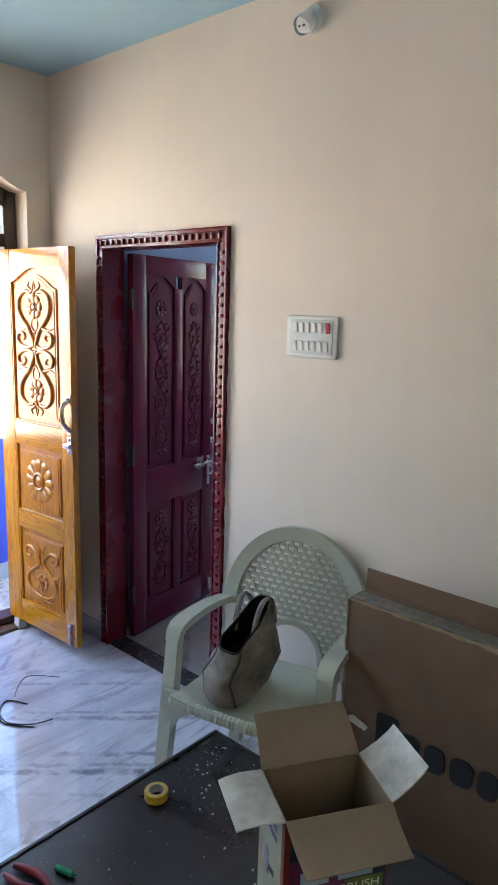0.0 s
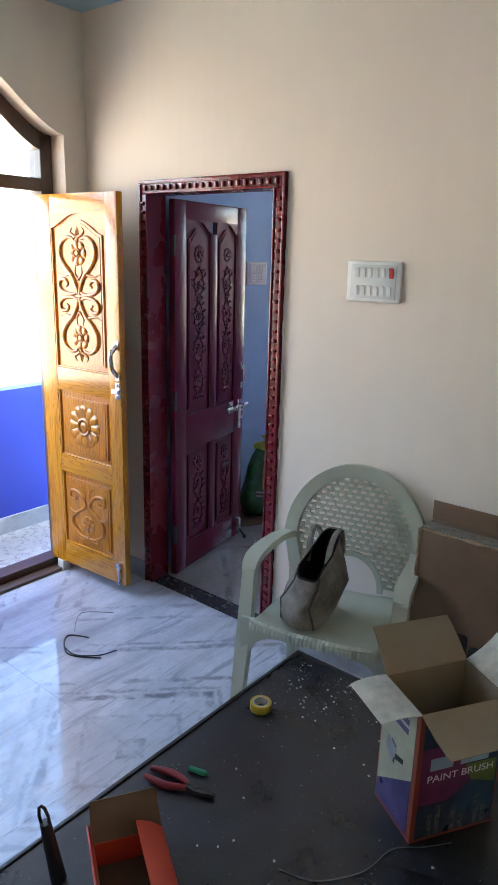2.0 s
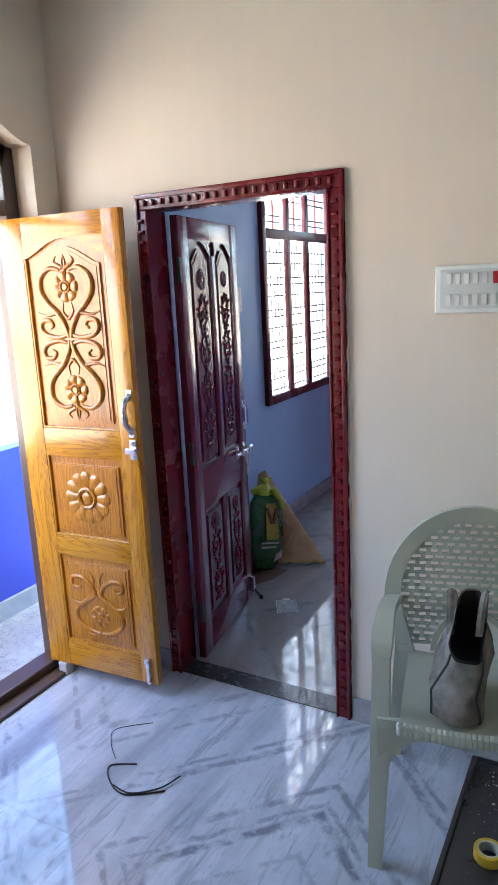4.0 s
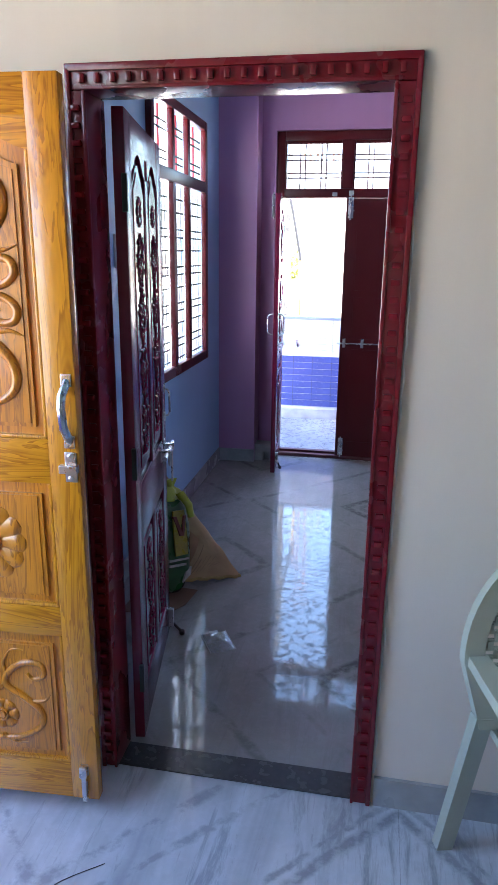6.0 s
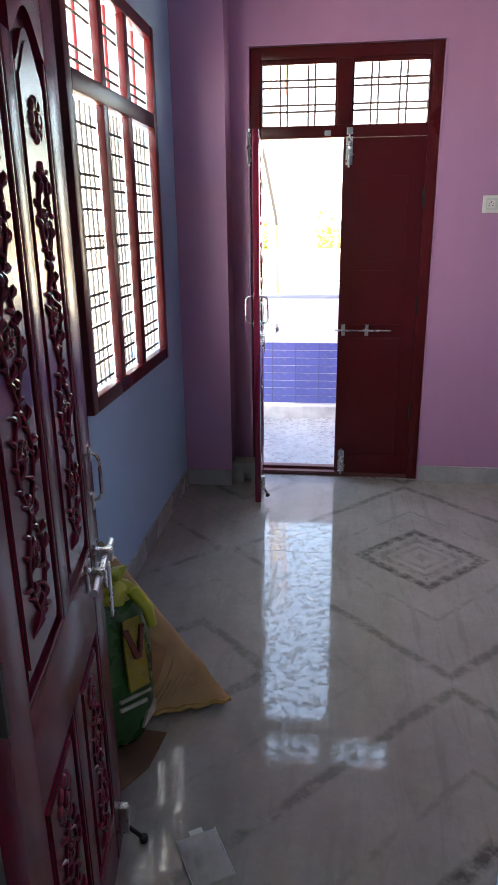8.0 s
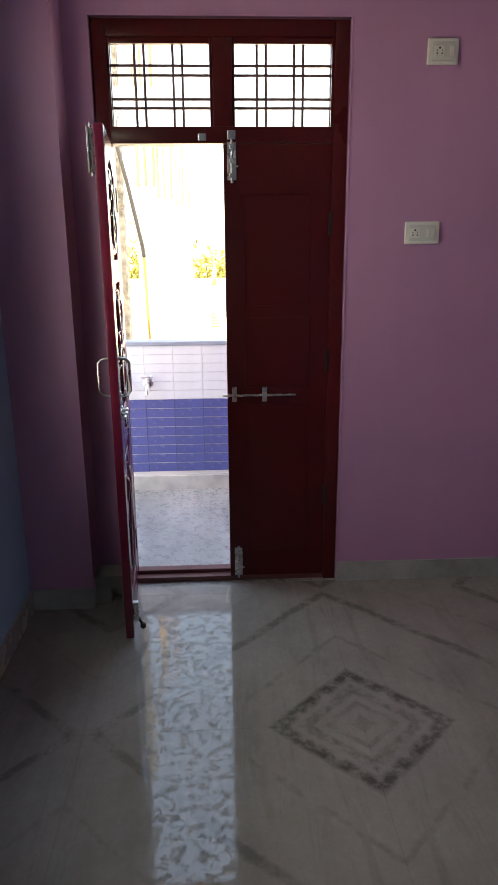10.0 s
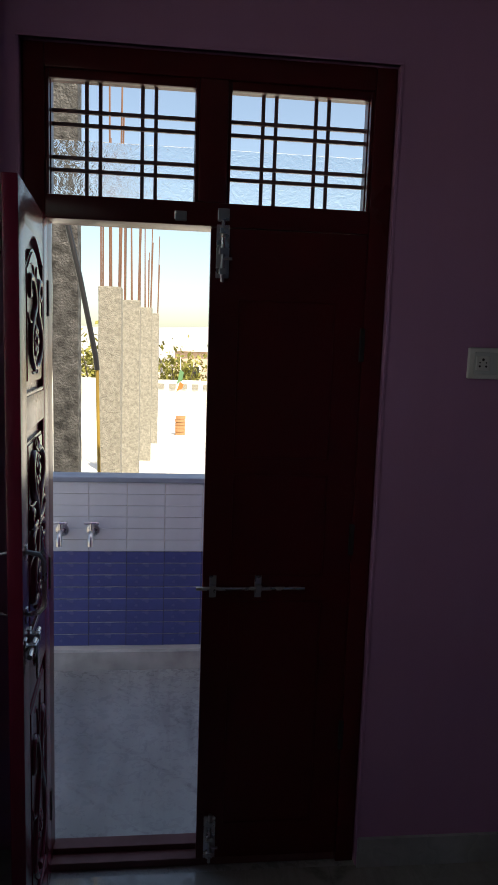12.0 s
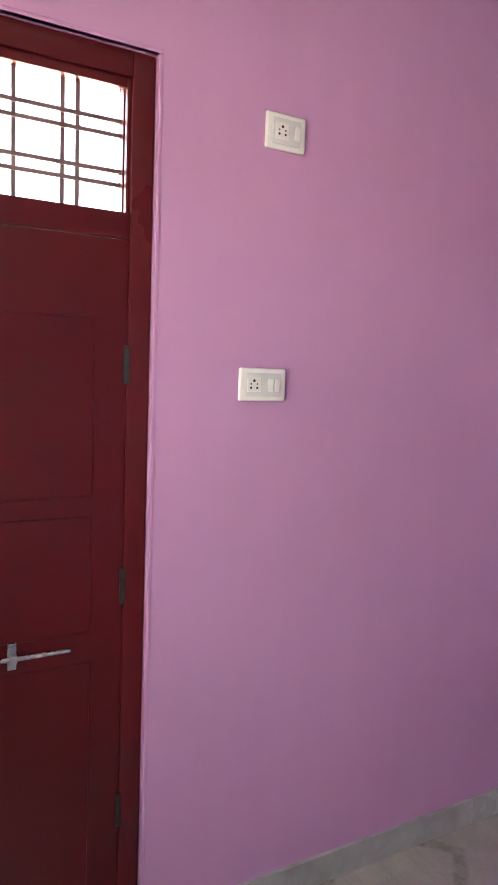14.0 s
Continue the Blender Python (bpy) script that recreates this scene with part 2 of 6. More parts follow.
def tube(bm, pts, r, n=8, cap=True, taper=None):
    pts = [Vector(p) for p in pts]
    rings, side = [], None
    for i, p in enumerate(pts):
        d = (pts[min(i + 1, len(pts) - 1)] - pts[max(i - 1, 0)]).normalized()
        if side is None:
            side = d.cross(Vector((0, 0, 1)) if abs(d.z) < 0.9 else Vector((1, 0, 0))).normalized()
        side = (side - d * side.dot(d)).normalized()
        up = d.cross(side)
        k = r * (taper(i / (len(pts) - 1)) if taper else 1)
        rings.append([bm.verts.new(p + (side * math.cos(a) + up * math.sin(a)) * k)
                      for a in (2 * math.pi * j / n for j in range(n))])
    for a, b in zip(rings, rings[1:]):
        for j in range(n):
            bm.faces.new((a[j], a[(j + 1) % n], b[(j + 1) % n], b[j]))
    if cap:
        bm.faces.new(rings[0][::-1])
        bm.faces.new(rings[-1])


def prism(bm, poly, axis, a, b):
    """A flat outline, drawn in the two other axes, made solid from a to b along the axis."""
    def at(p, v):
        q = list(p)
        q.insert(axis, v)
        return q
    lo = [bm.verts.new(at(p, a)) for p in poly]
    hi = [bm.verts.new(at(p, b)) for p in poly]
    bm.faces.new(lo[::-1])
    bm.faces.new(hi)
    k = len(poly)
    for i in range(k):
        bm.faces.new((lo[i], lo[(i + 1) % k], hi[(i + 1) % k], hi[i]))


def lathe(bm, profile, n=24, m=None):
    rings = []
    for r, z in profile:
        rings.append([bm.verts.new((r * math.cos(2 * math.pi * j / n), r * math.sin(2 * math.pi * j / n), z)) for j in range(n)])
    for a, b in zip(rings, rings[1:]):
        for j in range(n):
            bm.faces.new((a[j], a[(j + 1) % n], b[(j + 1) % n], b[j]))
    bm.faces.new(rings[0][::-1])
    bm.faces.new(rings[-1])
    if m is not None:
        bmesh.ops.transform(bm, matrix=m, verts=[v for ring in rings for v in ring])


def finish(name, bm, mat, smooth=False):
    bmesh.ops.recalc_face_normals(bm, faces=bm.faces)
    me = bpy.data.meshes.new(name)
    bm.to_mesh(me)
    bm.free()
    for k in (mat if isinstance(mat, (list, tuple)) else [mat]):
        me.materials.append(k)
    if smooth:
        me.polygons.foreach_set("use_smooth", [True] * len(me.polygons))
        me.set_sharp_from_angle(angle=radians(smooth if smooth is not True else 40))
    return me


def part(name, bm, mat, parent, label="", smooth=False):
    ob = new(name, finish(name, bm, mat, smooth))
    ob.parent = parent
    return tagged(ob, label)


def thing(name, m, label, category, group="", kind=""):
    ob = new(name)
    ob.matrix_basis = m
    return tagged(ob, label, category, group, kind)


def solid(name, bm, mat, label, category, kind="structure", smooth=False):
    return tagged(new(name, finish(name, bm, mat, smooth)), label, category, "", kind)


def cells(bm, rows, fixed, a, b, axis):
    """Wall slabs: rows of (u0, u1, z0, z1) along the wall, from a to b through it."""
    for u0, u1, z0, z1 in rows:
        if axis == "y":
            box(bm, u0, a, z0, u1, b, z1)
        else:
            box(bm, a, u0, z0, b, u1, z1)


# ---- the setting ----
HX0, HX1, HY0 = -0.40, 3.60, -3.70      # hall: inner faces; the wall to the room stands at y = 0
HZ, RZ = 2.84, 3.09                     # ceiling heights
RX0, RX1, RY0, RY1 = -0.40, 3.30, 0.23, 3.585
DX0, DX1, DZ = 0.0, 0.865, 2.07         # doorway between hall and room
BX0, BX1, BZ = -0.004, 1.046, 2.485     # back door, with its fanlight

# wall between hall and room: cream towards the hall, blue towards the room
bm = bmesh.new()
cells(bm, [(-0.62, DX0, 0, 3.2), (DX1, 3.8, 0, 3.2), (DX0, DX1, DZ, 3.2)], None, 0.0, 0.115, "y")
solid("wall_north_hall", bm, CREAM, "cream painted plaster wall beside the doorway", "wall")
bm = bmesh.new()
cells(bm, [(-0.62, DX0 - 0.03, 0, 3.2), (DX1, 3.8, 0, 3.2), (DX0 - 0.03, DX1, DZ, 3.2)], None, 0.115, RY0, "y")
solid("wall_south_room", bm, BLUE, "sky blue painted plaster wall round the doorway", "wall")
# short pier inside the room beside the doorway
bm = bmesh.new()
box(bm, 0.885, RY0, 0, 1.25, 0.60, RZ)
solid("wall_pier", bm, BLUE, "light blue plastered pier beside the doorway", "wall")

# hall: wall with the arched entrance
EY1, EY0 = -0.135, -1.415                 # sides of the entrance opening
EM = (EY0 + EY1) / 2


def arch_z(y, lift=0.0, k=1.0):
    """Height of the bracket-shaped arch over the entrance."""
    s = min(1.0, abs(y - EM) / ((EY1 - EM) * k))
    return 2.285 + lift + 0.335 * (0.5 + 0.5 * math.cos(math.pi * s)) ** 0.8


bm = bmesh.new()
# the gap at y -2.75 to -2.05 is unseen, added to let daylight in
cells(bm, [(EY1, 0.0, 0, 3.2), (-2.05, EY0, 0, 3.2), (HY0 - 0.2, -2.75, 0, 3.2), (-2.75, -2.05, 0, 0.9), (-2.75, -2.05, 2.25, 3.2)], None, -0.62, HX0, "x")
ys = [EY0 + (EY1 - EY0) * i / 32 for i in range(33)]
prism(bm, [(y, arch_z(y)) for y in ys] + [(EY1, 3.2), (EY0, 3.2)], 0, -0.62, HX0)
solid("wall_west", bm, CREAM, "cream painted wall with an arched entrance", "wall")
bm = bmesh.new()
box(bm, HX1, HY0 - 0.2, 0, HX1 + 0.2, 0.0, 3.2)
solid("wall_east", bm, CREAM, "plain cream painted wall", "wall")
bm = bmesh.new()
box(bm, HX0, HY0 - 0.2, 0, HX1, HY0, 3.2)
solid("wall_south", bm, CREAM, "plain cream painted wall", "wall")
bm = bmesh.new()
box(bm, HX0, HY0, HZ, HX1, 0.0, HZ + 0.1)
solid("ceiling", bm, CEIL, "pale blue painted ceiling", "ceiling")
bm = bmesh.new()
box(bm, RX0, RY0, RZ, RX1, RY1, RZ + 0.1)
solid("ceiling_room", bm, CEILW, "pale painted ceiling", "ceiling")

# room: window wall, far wall with the back door, right wall
WY0, WY1, WZ0, WZ1 = 1.772, 2.934, 0.90, 2.435
bm = bmesh.new()
cells(bm, [(RY0, WY0 + 0.01, 0, 3.2), (WY1 - 0.01, RY1 + 0.2, 0, 3.2), (WY0 + 0.01, WY1 - 0.01, 0, WZ0 + 0.01),
           (WY0 + 0.01, WY1 - 0.01, WZ1 - 0.01, 3.2)], None, -0.62, RX0, "x")
solid("wall_west_room", bm, BLUE, "sky blue painted wall round a barred window", "wall")
bm = bmesh.new()
cells(bm, [(RX0, BX0, 0, 3.2), (BX1, RX1 + 0.2, 0, 3.2), (BX0, BX1, BZ, 3.2)], None, RY1, RY1 + 0.2, "y")
solid("wall_north_room", bm, LILAC, "lilac painted wall round the back door", "wall")
bm = bmesh.new()
box(bm, RX0, 3.39, 0, -0.112, RY1, RZ)
solid("wall_corner_pillar", bm, LILAC, "lilac painted corner pillar", "wall")
# unseen side wall, set far right so that less light bounces back
bm = bmesh.new()
box(bm, RX1, RY0, 0, RX1 + 0.2, RY1, 3.2)
solid("wall_east_room", bm, LILAC, "lilac painted side wall", "wall")
# roof slab over both spaces
bm = bmesh.new()
box(bm, -0.62, HY0 - 0.2, 3.2, 3.8, RY1 + 0.2, 3.32)
solid("roof", bm, WHITEW, "white painted flat roof slab", "roof")

# balcony before the entrance
bm = bmesh.new()
box(bm, -1.27, -4.2, -0.02, -1.15, 0.9, 0.91)
solid("wall_balcony", bm, ROYAL, "royal blue painted balcony parapet", "wall")
bm = bmesh.new()
box(bm, -1.15, -4.2, -0.12, -0.62, 0.9, -0.005)
solid("floor_balcony", bm, MARBLE_Y, "pale marble balcony floor", "floor")
bm = bmesh.new()
box(bm, -1.15, -4.2, -0.005, -1.132, 0.9, 0.10)
solid("baseboard_balcony", bm, SKIRT, "pale marble skirting of the balcony", "skirting")

# wash yard behind the back door
PY = 5.07
bm = bmesh.new()
box(bm, -1.3, RY1 + 0.2, -0.14, 3.2, PY, -0.02)
solid("floor_yard", bm, MARBLE_Y, "worn pale marble floor of the wash yard", "floor")
bm = bmesh.new()
box(bm, -1.5, PY, -0.3, 3.4, PY + 0.12, 0.99)
solid("wall_yard", bm, WHITEW, "low parapet wall of the wash yard", "wall")
bm = bmesh.new()
soft_box(bm, -1.5, PY - 0.014, 0.985, 3.4, PY + 0.13, 1.012, 0.005)
solid("trim_parapet", bm, surface("slate_blue_coping", (0.22, 0.27, 0.36), 0.5), "slate blue coping on the parapet", "coping")
bm = bmesh.new()
prism(bm, [(PY, -0.02), (PY - 0.03, -0.02), (PY - 0.022, 0.075), (PY, 0.082)], 0, -1.5, 3.4)
solid("baseboard_yard", bm, surface("cement_kerb", (0.40, 0.40, 0.39), 0.8, 0, 0.3, 9, 60, 0.4), "rough cement base under the tiles", "skirting")

# skirtings
bm = bmesh.new()
box(bm, HX0, -0.012, 0, DX0 - 0.004, 0.0, 0.10)
box(bm, DX1 + 0.006, -0.012, 0, HX1, 0.0, 0.10)
box(bm, HX0, EY1 + 0.01, 0, HX0 + 0.012, -0.012, 0.10)
solid("baseboard", bm, SKIRT, "grey veined marble skirting", "skirting")
bm = bmesh.new()
box(bm, RX0, RY0, 0, RX0 + 0.012, 3.378, 0.10)
box(bm, RX0, 3.378, 0, -0.112, 3.39, 0.10)
box(bm, BX1 + 0.004, RY1 - 0.012, 0, RX1, RY1, 0.10)
box(bm, 0.873, RY0, 0, 0.885, 0.60, 0.10)
solid("baseboard_room", bm, SKIRT, "grey veined marble skirting of the room", "skirting")
bm = bmesh.new()
for x0, x1, z0, z1 in ((-0.112, -0.045, 0, 0.135), (0.005, 0.03, 0, 0.135), (-0.045, 0.005, 0.075, 0.135)):
    box(bm, x0, 3.43, z0, x1, 3.55, z1)
box(bm, -0.05, 3.50, 0.0, 0.01, 3.56, 0.08)
solid("trim_drain_block", bm, SKIRT, "marble block with a drain hole in the corner", "skirting")

# ragged pale filler along the outer edge of the maroon frame
bm = bmesh.new()
tube(bm, [(DX1 + 0.004 + 0.002 * math.sin(k * 1.9), -0.001, 0.11 + 1.66 * k / 60) for k in range(61)], 0.0065, 6, True,
     lambda q: 0.55 + 0.35 * math.sin(q * 41) * math.sin(q * 17) + 0.25 * math.sin(q * 97))
solid("trim_filler", bm, WHITEW, "ragged white filler beside the maroon frame", "trim", "structure", 50)

# doorway sill of dark granite
bm = bmesh.new()
box(bm, DX0 + 0.05, 0.0, -0.02, DX1 - 0.05, 0.105, 0.004)
solid("trim_sill", bm, GRANITE, "dark granite strip across the doorway", "sill")

# ground outside
bm = bmesh.new()
box(bm, -900, -900, -3.4, 900, 900, -3.3)
GROUND = surface("sandy_ground", (0.42, 0.37, 0.30), 0.9, 0, 0.35, 0.3, 6.0, 0.4)
solid("ground", bm, GROUND, "dry sandy ground reaching to the horizon", "ground")

# ---- doors, windows, fixtures ----


def flower(bm, cx, cz, r, y=0.0, petals=8, relief=0.006):
    """A low-relief flower head: petals round a raised eye."""
    have = set(bm.verts)
    for k in range(petals):
        a = 2 * math.pi * k / petals
        pts = [(cx + math.cos(a) * r * q, y, cz + math.sin(a) * r * q) for q in (0.25, 0.45, 0.62, 0.78, 0.91, 1.0)]
        tube(bm, pts, r * min(0.36, 2.7 / petals), 8, True, lambda q: (0.35, 0.65, 0.95, 1.12, 1.0, 0.5)[round(q * 5)])
    for v in bm.verts:
        if v not in have:
            v.co.y = y + (v.co.y - y) * relief / (r * min(0.36, 2.7 / petals))
    tube(bm, [(cx, y + 0.004, cz), (cx, y - relief * 0.8, cz), (cx, y - relief * 1.3, cz)], r * 0.28, 14, True, lambda q: 1 - 0.3 * q)
    tube(bm, [(cx + r * 0.36 * math.cos(k * math.pi / 8), y - relief * 0.7, cz + r * 0.36 * math.sin(k * math.pi / 8)) for k in range(17)], r * 0.07, 6)


def spline(pts, k=6):
    P = [pts[0]] + list(pts) + [pts[-1]]
    out = []
    for i in range(1, len(P) - 2):
        for j in range(k):
            f = j / k
            q = [0.5 * (2 * b + (c - a) * f + (2 * a - 5 * b + 4 * c - d) * f * f + (3 * b - a - 3 * c + d) * f ** 3)
                 for a, b, c, d in zip(P[i - 1], P[i], P[i + 1], P[i + 2])]
            out.append(tuple(q))
    return out + [tuple(P[-1])]


def tendril(bm, cx, cz, w, h, pts, r, y, fat=True):
    """A carved tendril and its mirror image, through points given in fractions of the half panel."""
    for s in (-1, 1):
        line = [(cx + s * w * a, y - 0.0005, cz + h * b) for a, b in spline(pts)]
        tube(bm, line, r, 8, True, (lambda q: 0.55 + 0.75 * math.sin(math.pi * (0.15 + 0.8 * q))) if fat else (lambda q: 1 - 0.8 * q))


def carve(bm, kind, u0, u1, z0, z1, y):
    cx, cz, w, h = (u0 + u1) / 2, (z0 + z1) / 2, (u1 - u0) / 2, (z1 - z0) / 2
    if kind == "flower":
        flower(bm, cx, cz, min(w, h) * 0.80, y, 12, 0.007)
    elif kind == "tall":
        for f in (1, -1):
            flower(bm, cx, cz + f * h * 0.62, w * 0.38, y, 7, 0.008)
            k = h * f
            tendril(bm, cx, cz, w, k, [(0.03, 0.02), (0.10, 0.14), (0.30, 0.30), (0.62, 0.44), (0.80, 0.58), (0.76, 0.74), (0.46, 0.84), (0.16, 0.82)], 0.0105, y)
            tendril(bm, cx, cz, w, k, [(0.10, 0.05), (0.36, 0.02), (0.72, 0.05), (0.90, 0.13), (0.84, 0.22), (0.62, 0.23), (0.52, 0.17), (0.62, 0.13)], 0.0085, y)
            tendril(bm, cx, cz, w, k, [(0.0, 0.24), (0.16, 0.33), (0.12, 0.44)], 0.008, y, False)
            tendril(bm, cx, cz, w, k, [(0.36, 0.32), (0.72, 0.29), (0.98, 0.33)], 0.010, y, False)
            tendril(bm, cx, cz, w, k, [(0.05, 0.84), (0.30, 0.91), (0.22, 0.98)], 0.010, y, False)
            tendril(bm, cx, cz, w, k, [(0.0, 0.80), (0.05, 0.90), (0.0, 0.99)], 0.008, y, False)
    elif kind == "lyre":
        flower(bm, cx, cz - h * 0.38, w * 0.32, y, 7, 0.007)
        tendril(bm, cx, cz, w, h, [(0.0, -0.84), (0.34, -0.80), (0.74, -0.56), (0.76, -0.26), (0.46, -0.02), (0.14, 0.18), (0.16, 0.40), (0.46, 0.62), (0.80, 0.62), (0.86, 0.42), (0.66, 0.34), (0.54, 0.44)], 0.008, y)
        tendril(bm, cx, cz, w, h, [(0.0, 0.10), (0.16, 0.34), (0.10, 0.62), (0.28, 0.86), (0.50, 0.86)], 0.007, y, False)
        tendril(bm, cx, cz, w, h, [(0.56, -0.10), (0.84, -0.06), (0.95, 0.06)], 0.008, y, False)
        tendril(bm, cx, cz, w, h, [(0.0, -0.80), (0.24, -0.92), (0.46, -0.90)], 0.008, y, False)
    elif kind == "vine":
        h = z1 - z0
        flower(bm, cx, z1 - h * 0.12, w * 0.55, y, 8, 0.006)
        n_ = max(10, int(h / 0.024))
        def leaflet(x, z, dx, dz, r):
            pts = [(x + dx * q + dz * 0.25 * math.sin(math.pi * q), y - 0.004 * math.sin(math.pi * q) + 0.001, z + dz * q) for q in (0, 0.2, 0.4, 0.6, 0.8, 1.0)]
            tube(bm, pts, r, 6, True, lambda q: 0.25 + math.sin(math.pi * min(1, q * 1.05)) * 0.85)

        for side in (-1, 1):
            stem = [(cx + side * w * 0.52 * math.sin(i * 0.33 + 0.3), y - 0.0015, z0 + h * 0.07 + h * 0.74 * i / n_) for i in range(n_ + 1)]
            tube(bm, stem, 0.0036, 6)
            for i in range(n_):
                x, _, z = stem[i]
                s = side if (i + (side > 0)) % 2 else -side
                leaflet(x, z, s * w * (0.34 + 0.10 * math.sin(i * 2.3)), 0.018 + 0.010 * math.sin(i * 1.7), 0.0046)
                if i % 9 == 5 and side > 0:
                    flower(bm, cx, z, w * 0.26, y, 7, 0.005)
        for s in (-1, -0.5, 0, 0.5, 1):
            leaflet(cx, z0 + h * 0.075, s * w * 0.7, -h * 0.03 - 0.008 * (1 - abs(s)), 0.006)


def ogee(u0, u1, z1, lift, k=14):
    """The bracket-shaped upper edge of an arched panel."""
    out = []
    for i in range(k + 1):
        s = i / k
        out.append((u0 + (u1 - u0) * s, z1 + lift * (0.5 - 0.5 * math.cos(2 * math.pi * s)) ** 0.75))
    return out


def panel_leaf(leaf, w, z0, z1, t, uprights, rails, panels, mat_v, mat_h, mat_p, carve_label):
    """A framed door leaf with raised, carved panels. Its face looks towards -y, hinges at x = 0."""
    for a, b in uprights:
        lo, hi = (z0, z1) if a == 0 or b == w else (min(p[2] for p in panels), max(p[3] for p in panels))
        for c, d in ([(lo, hi)] if (a == 0 or b == w) else [(p[2] + 0.0, p[3]) for p in panels[::2]]):
            bm = bmesh.new()
            soft_box(bm, a, 0, c, b, t, d, 0.004)
            part("stile", bm, mat_v, leaf, "", 40)
    ua, ub = uprights[0][1], uprights[-1][0]
    for a, b in rails:
        bm = bmesh.new()
        soft_box(bm, ua - 0.001, 0.0012, a, ub + 0.001, t - 0.0012, b, 0.004)
        part("rail", bm, mat_h, leaf, "", 40)
    for u0, u1, p0, p1, lift, kind in panels:
        bm = bmesh.new()
        box(bm, u0 - 0.004, 0.014, p0 - 0.004, u1 + 0.004, t - 0.008, p1 + lift + 0.004)
        m = 0.030
        face = ([(u0 + m, p0 + m)] + [(u1 - m, p0 + m)] + [(a, b) for a, b in reversed(ogee(u0 + m, u1 - m, p1 - m, lift))]) if lift else \
            [(u0 + m, p0 + m), (u1 - m, p0 + m), (u1 - m, p1 - m), (u0 + m, p1 - m)]
        prism(bm, face, 1, 0.006, 0.015)
        inner = [((a - (u0 + u1) / 2) * 0.93 + (u0 + u1) / 2, (b - (p0 + p1) / 2) * 0.965 + (p0 + p1) / 2) for a, b in face]
        prism(bm, inner, 1, 0.003, 0.007)
        pan = part("panel", bm, mat_p, leaf)
        bm = bmesh.new()
        carve(bm, kind, u0 + m + 0.01, u1 - m - 0.01, p0 + m + 0.01, p1 - m + lift * 0.6, 0.003)
        part("carving", bm, mat_p, pan, carve_label, 50)
        if lift:
            bm = bmesh.new()
            prism(bm, ogee(u0 - 0.001, u1 + 0.001, p1, lift) + [(u1 + 0.001, p1 + lift + 0.02), (u0 - 0.001, p1 + lift + 0.02)], 1, 0.0015, t - 0.002)
            part("arched_rail", bm, mat_h, leaf)
        for a, b, c, d in ((u0, p0, u1, p0 + 0.009), (u0, p0, u0 + 0.009, p1), (u1 - 0.009, p0, u1, p1)):
            bm = bmesh.new()
            soft_box(bm, a, 0.002, b, c, 0.02, d, 0.003)
            part("bead", bm, mat_v, pan)


def tower_bolt(leaf, x, z0, length, y=-0.012, upright=True, knob=0.35):
    """A steel bolt on its plate, with staples and a knob."""
    m = Matrix.Translation((x, y, z0)) @ (Matrix.Identity(4) if upright else pose(0, 0, 0, 0, 90, 0))
    bm = bmesh.new()
    soft_box(bm, -0.019, 0.004, 0, 0.019, 0.011, length, 0.002, m)
    bolt = part("bolt", bm, STEEL, leaf, "brushed steel tower bolt", 40)
    bm = bmesh.new()
    tube(bm, [m @ Vector((0, -0.002, -0.012)), m @ Vector((0, -0.002, length + 0.012))], 0.006, 10)
    tube(bm, [m @ Vector((0, -0.002, length * knob)), m @ Vector((0.014, -0.016, length * knob)), m @ Vector((0.026, -0.018, length * knob))], 0.004, 8)
    part("rod", bm, STEEL, bolt, "", 40)
    for f in (0.12, 0.5, 0.88):
        bm = bmesh.new()
        soft_box(bm, -0.011, -0.011, length * f - 0.009, 0.011, 0.004, length * f + 0.009, 0.002, m)
        part("staple", bm, STEEL, bolt)


def pull_handle(leaf, x, z0, z1, y, mat, depth=0.04, r=0.006):
    zm = (z0 + z1) / 2
    pts = [(x, y, z0), (x, y - depth * 0.7, z0 + 0.006), (x, y - depth, z0 + 0.02), (x, y - depth, zm), (x, y - depth, z1 - 0.02), (x, y - depth * 0.7, z1 - 0.006), (x, y, z1)]
    bm = bmesh.new()
    tube(bm, pts, r, 8)
    h = part("handle", bm, mat, leaf, "bowed steel pull handle", 40)
    for z in (z0, z1):
        bm = bmesh.new()
        soft_box(bm, x - 0.011, y - 0.003, z - 0.018, x + 0.011, y + 0.003, z + 0.018, 0.002)
        part("plate", bm, mat, h)


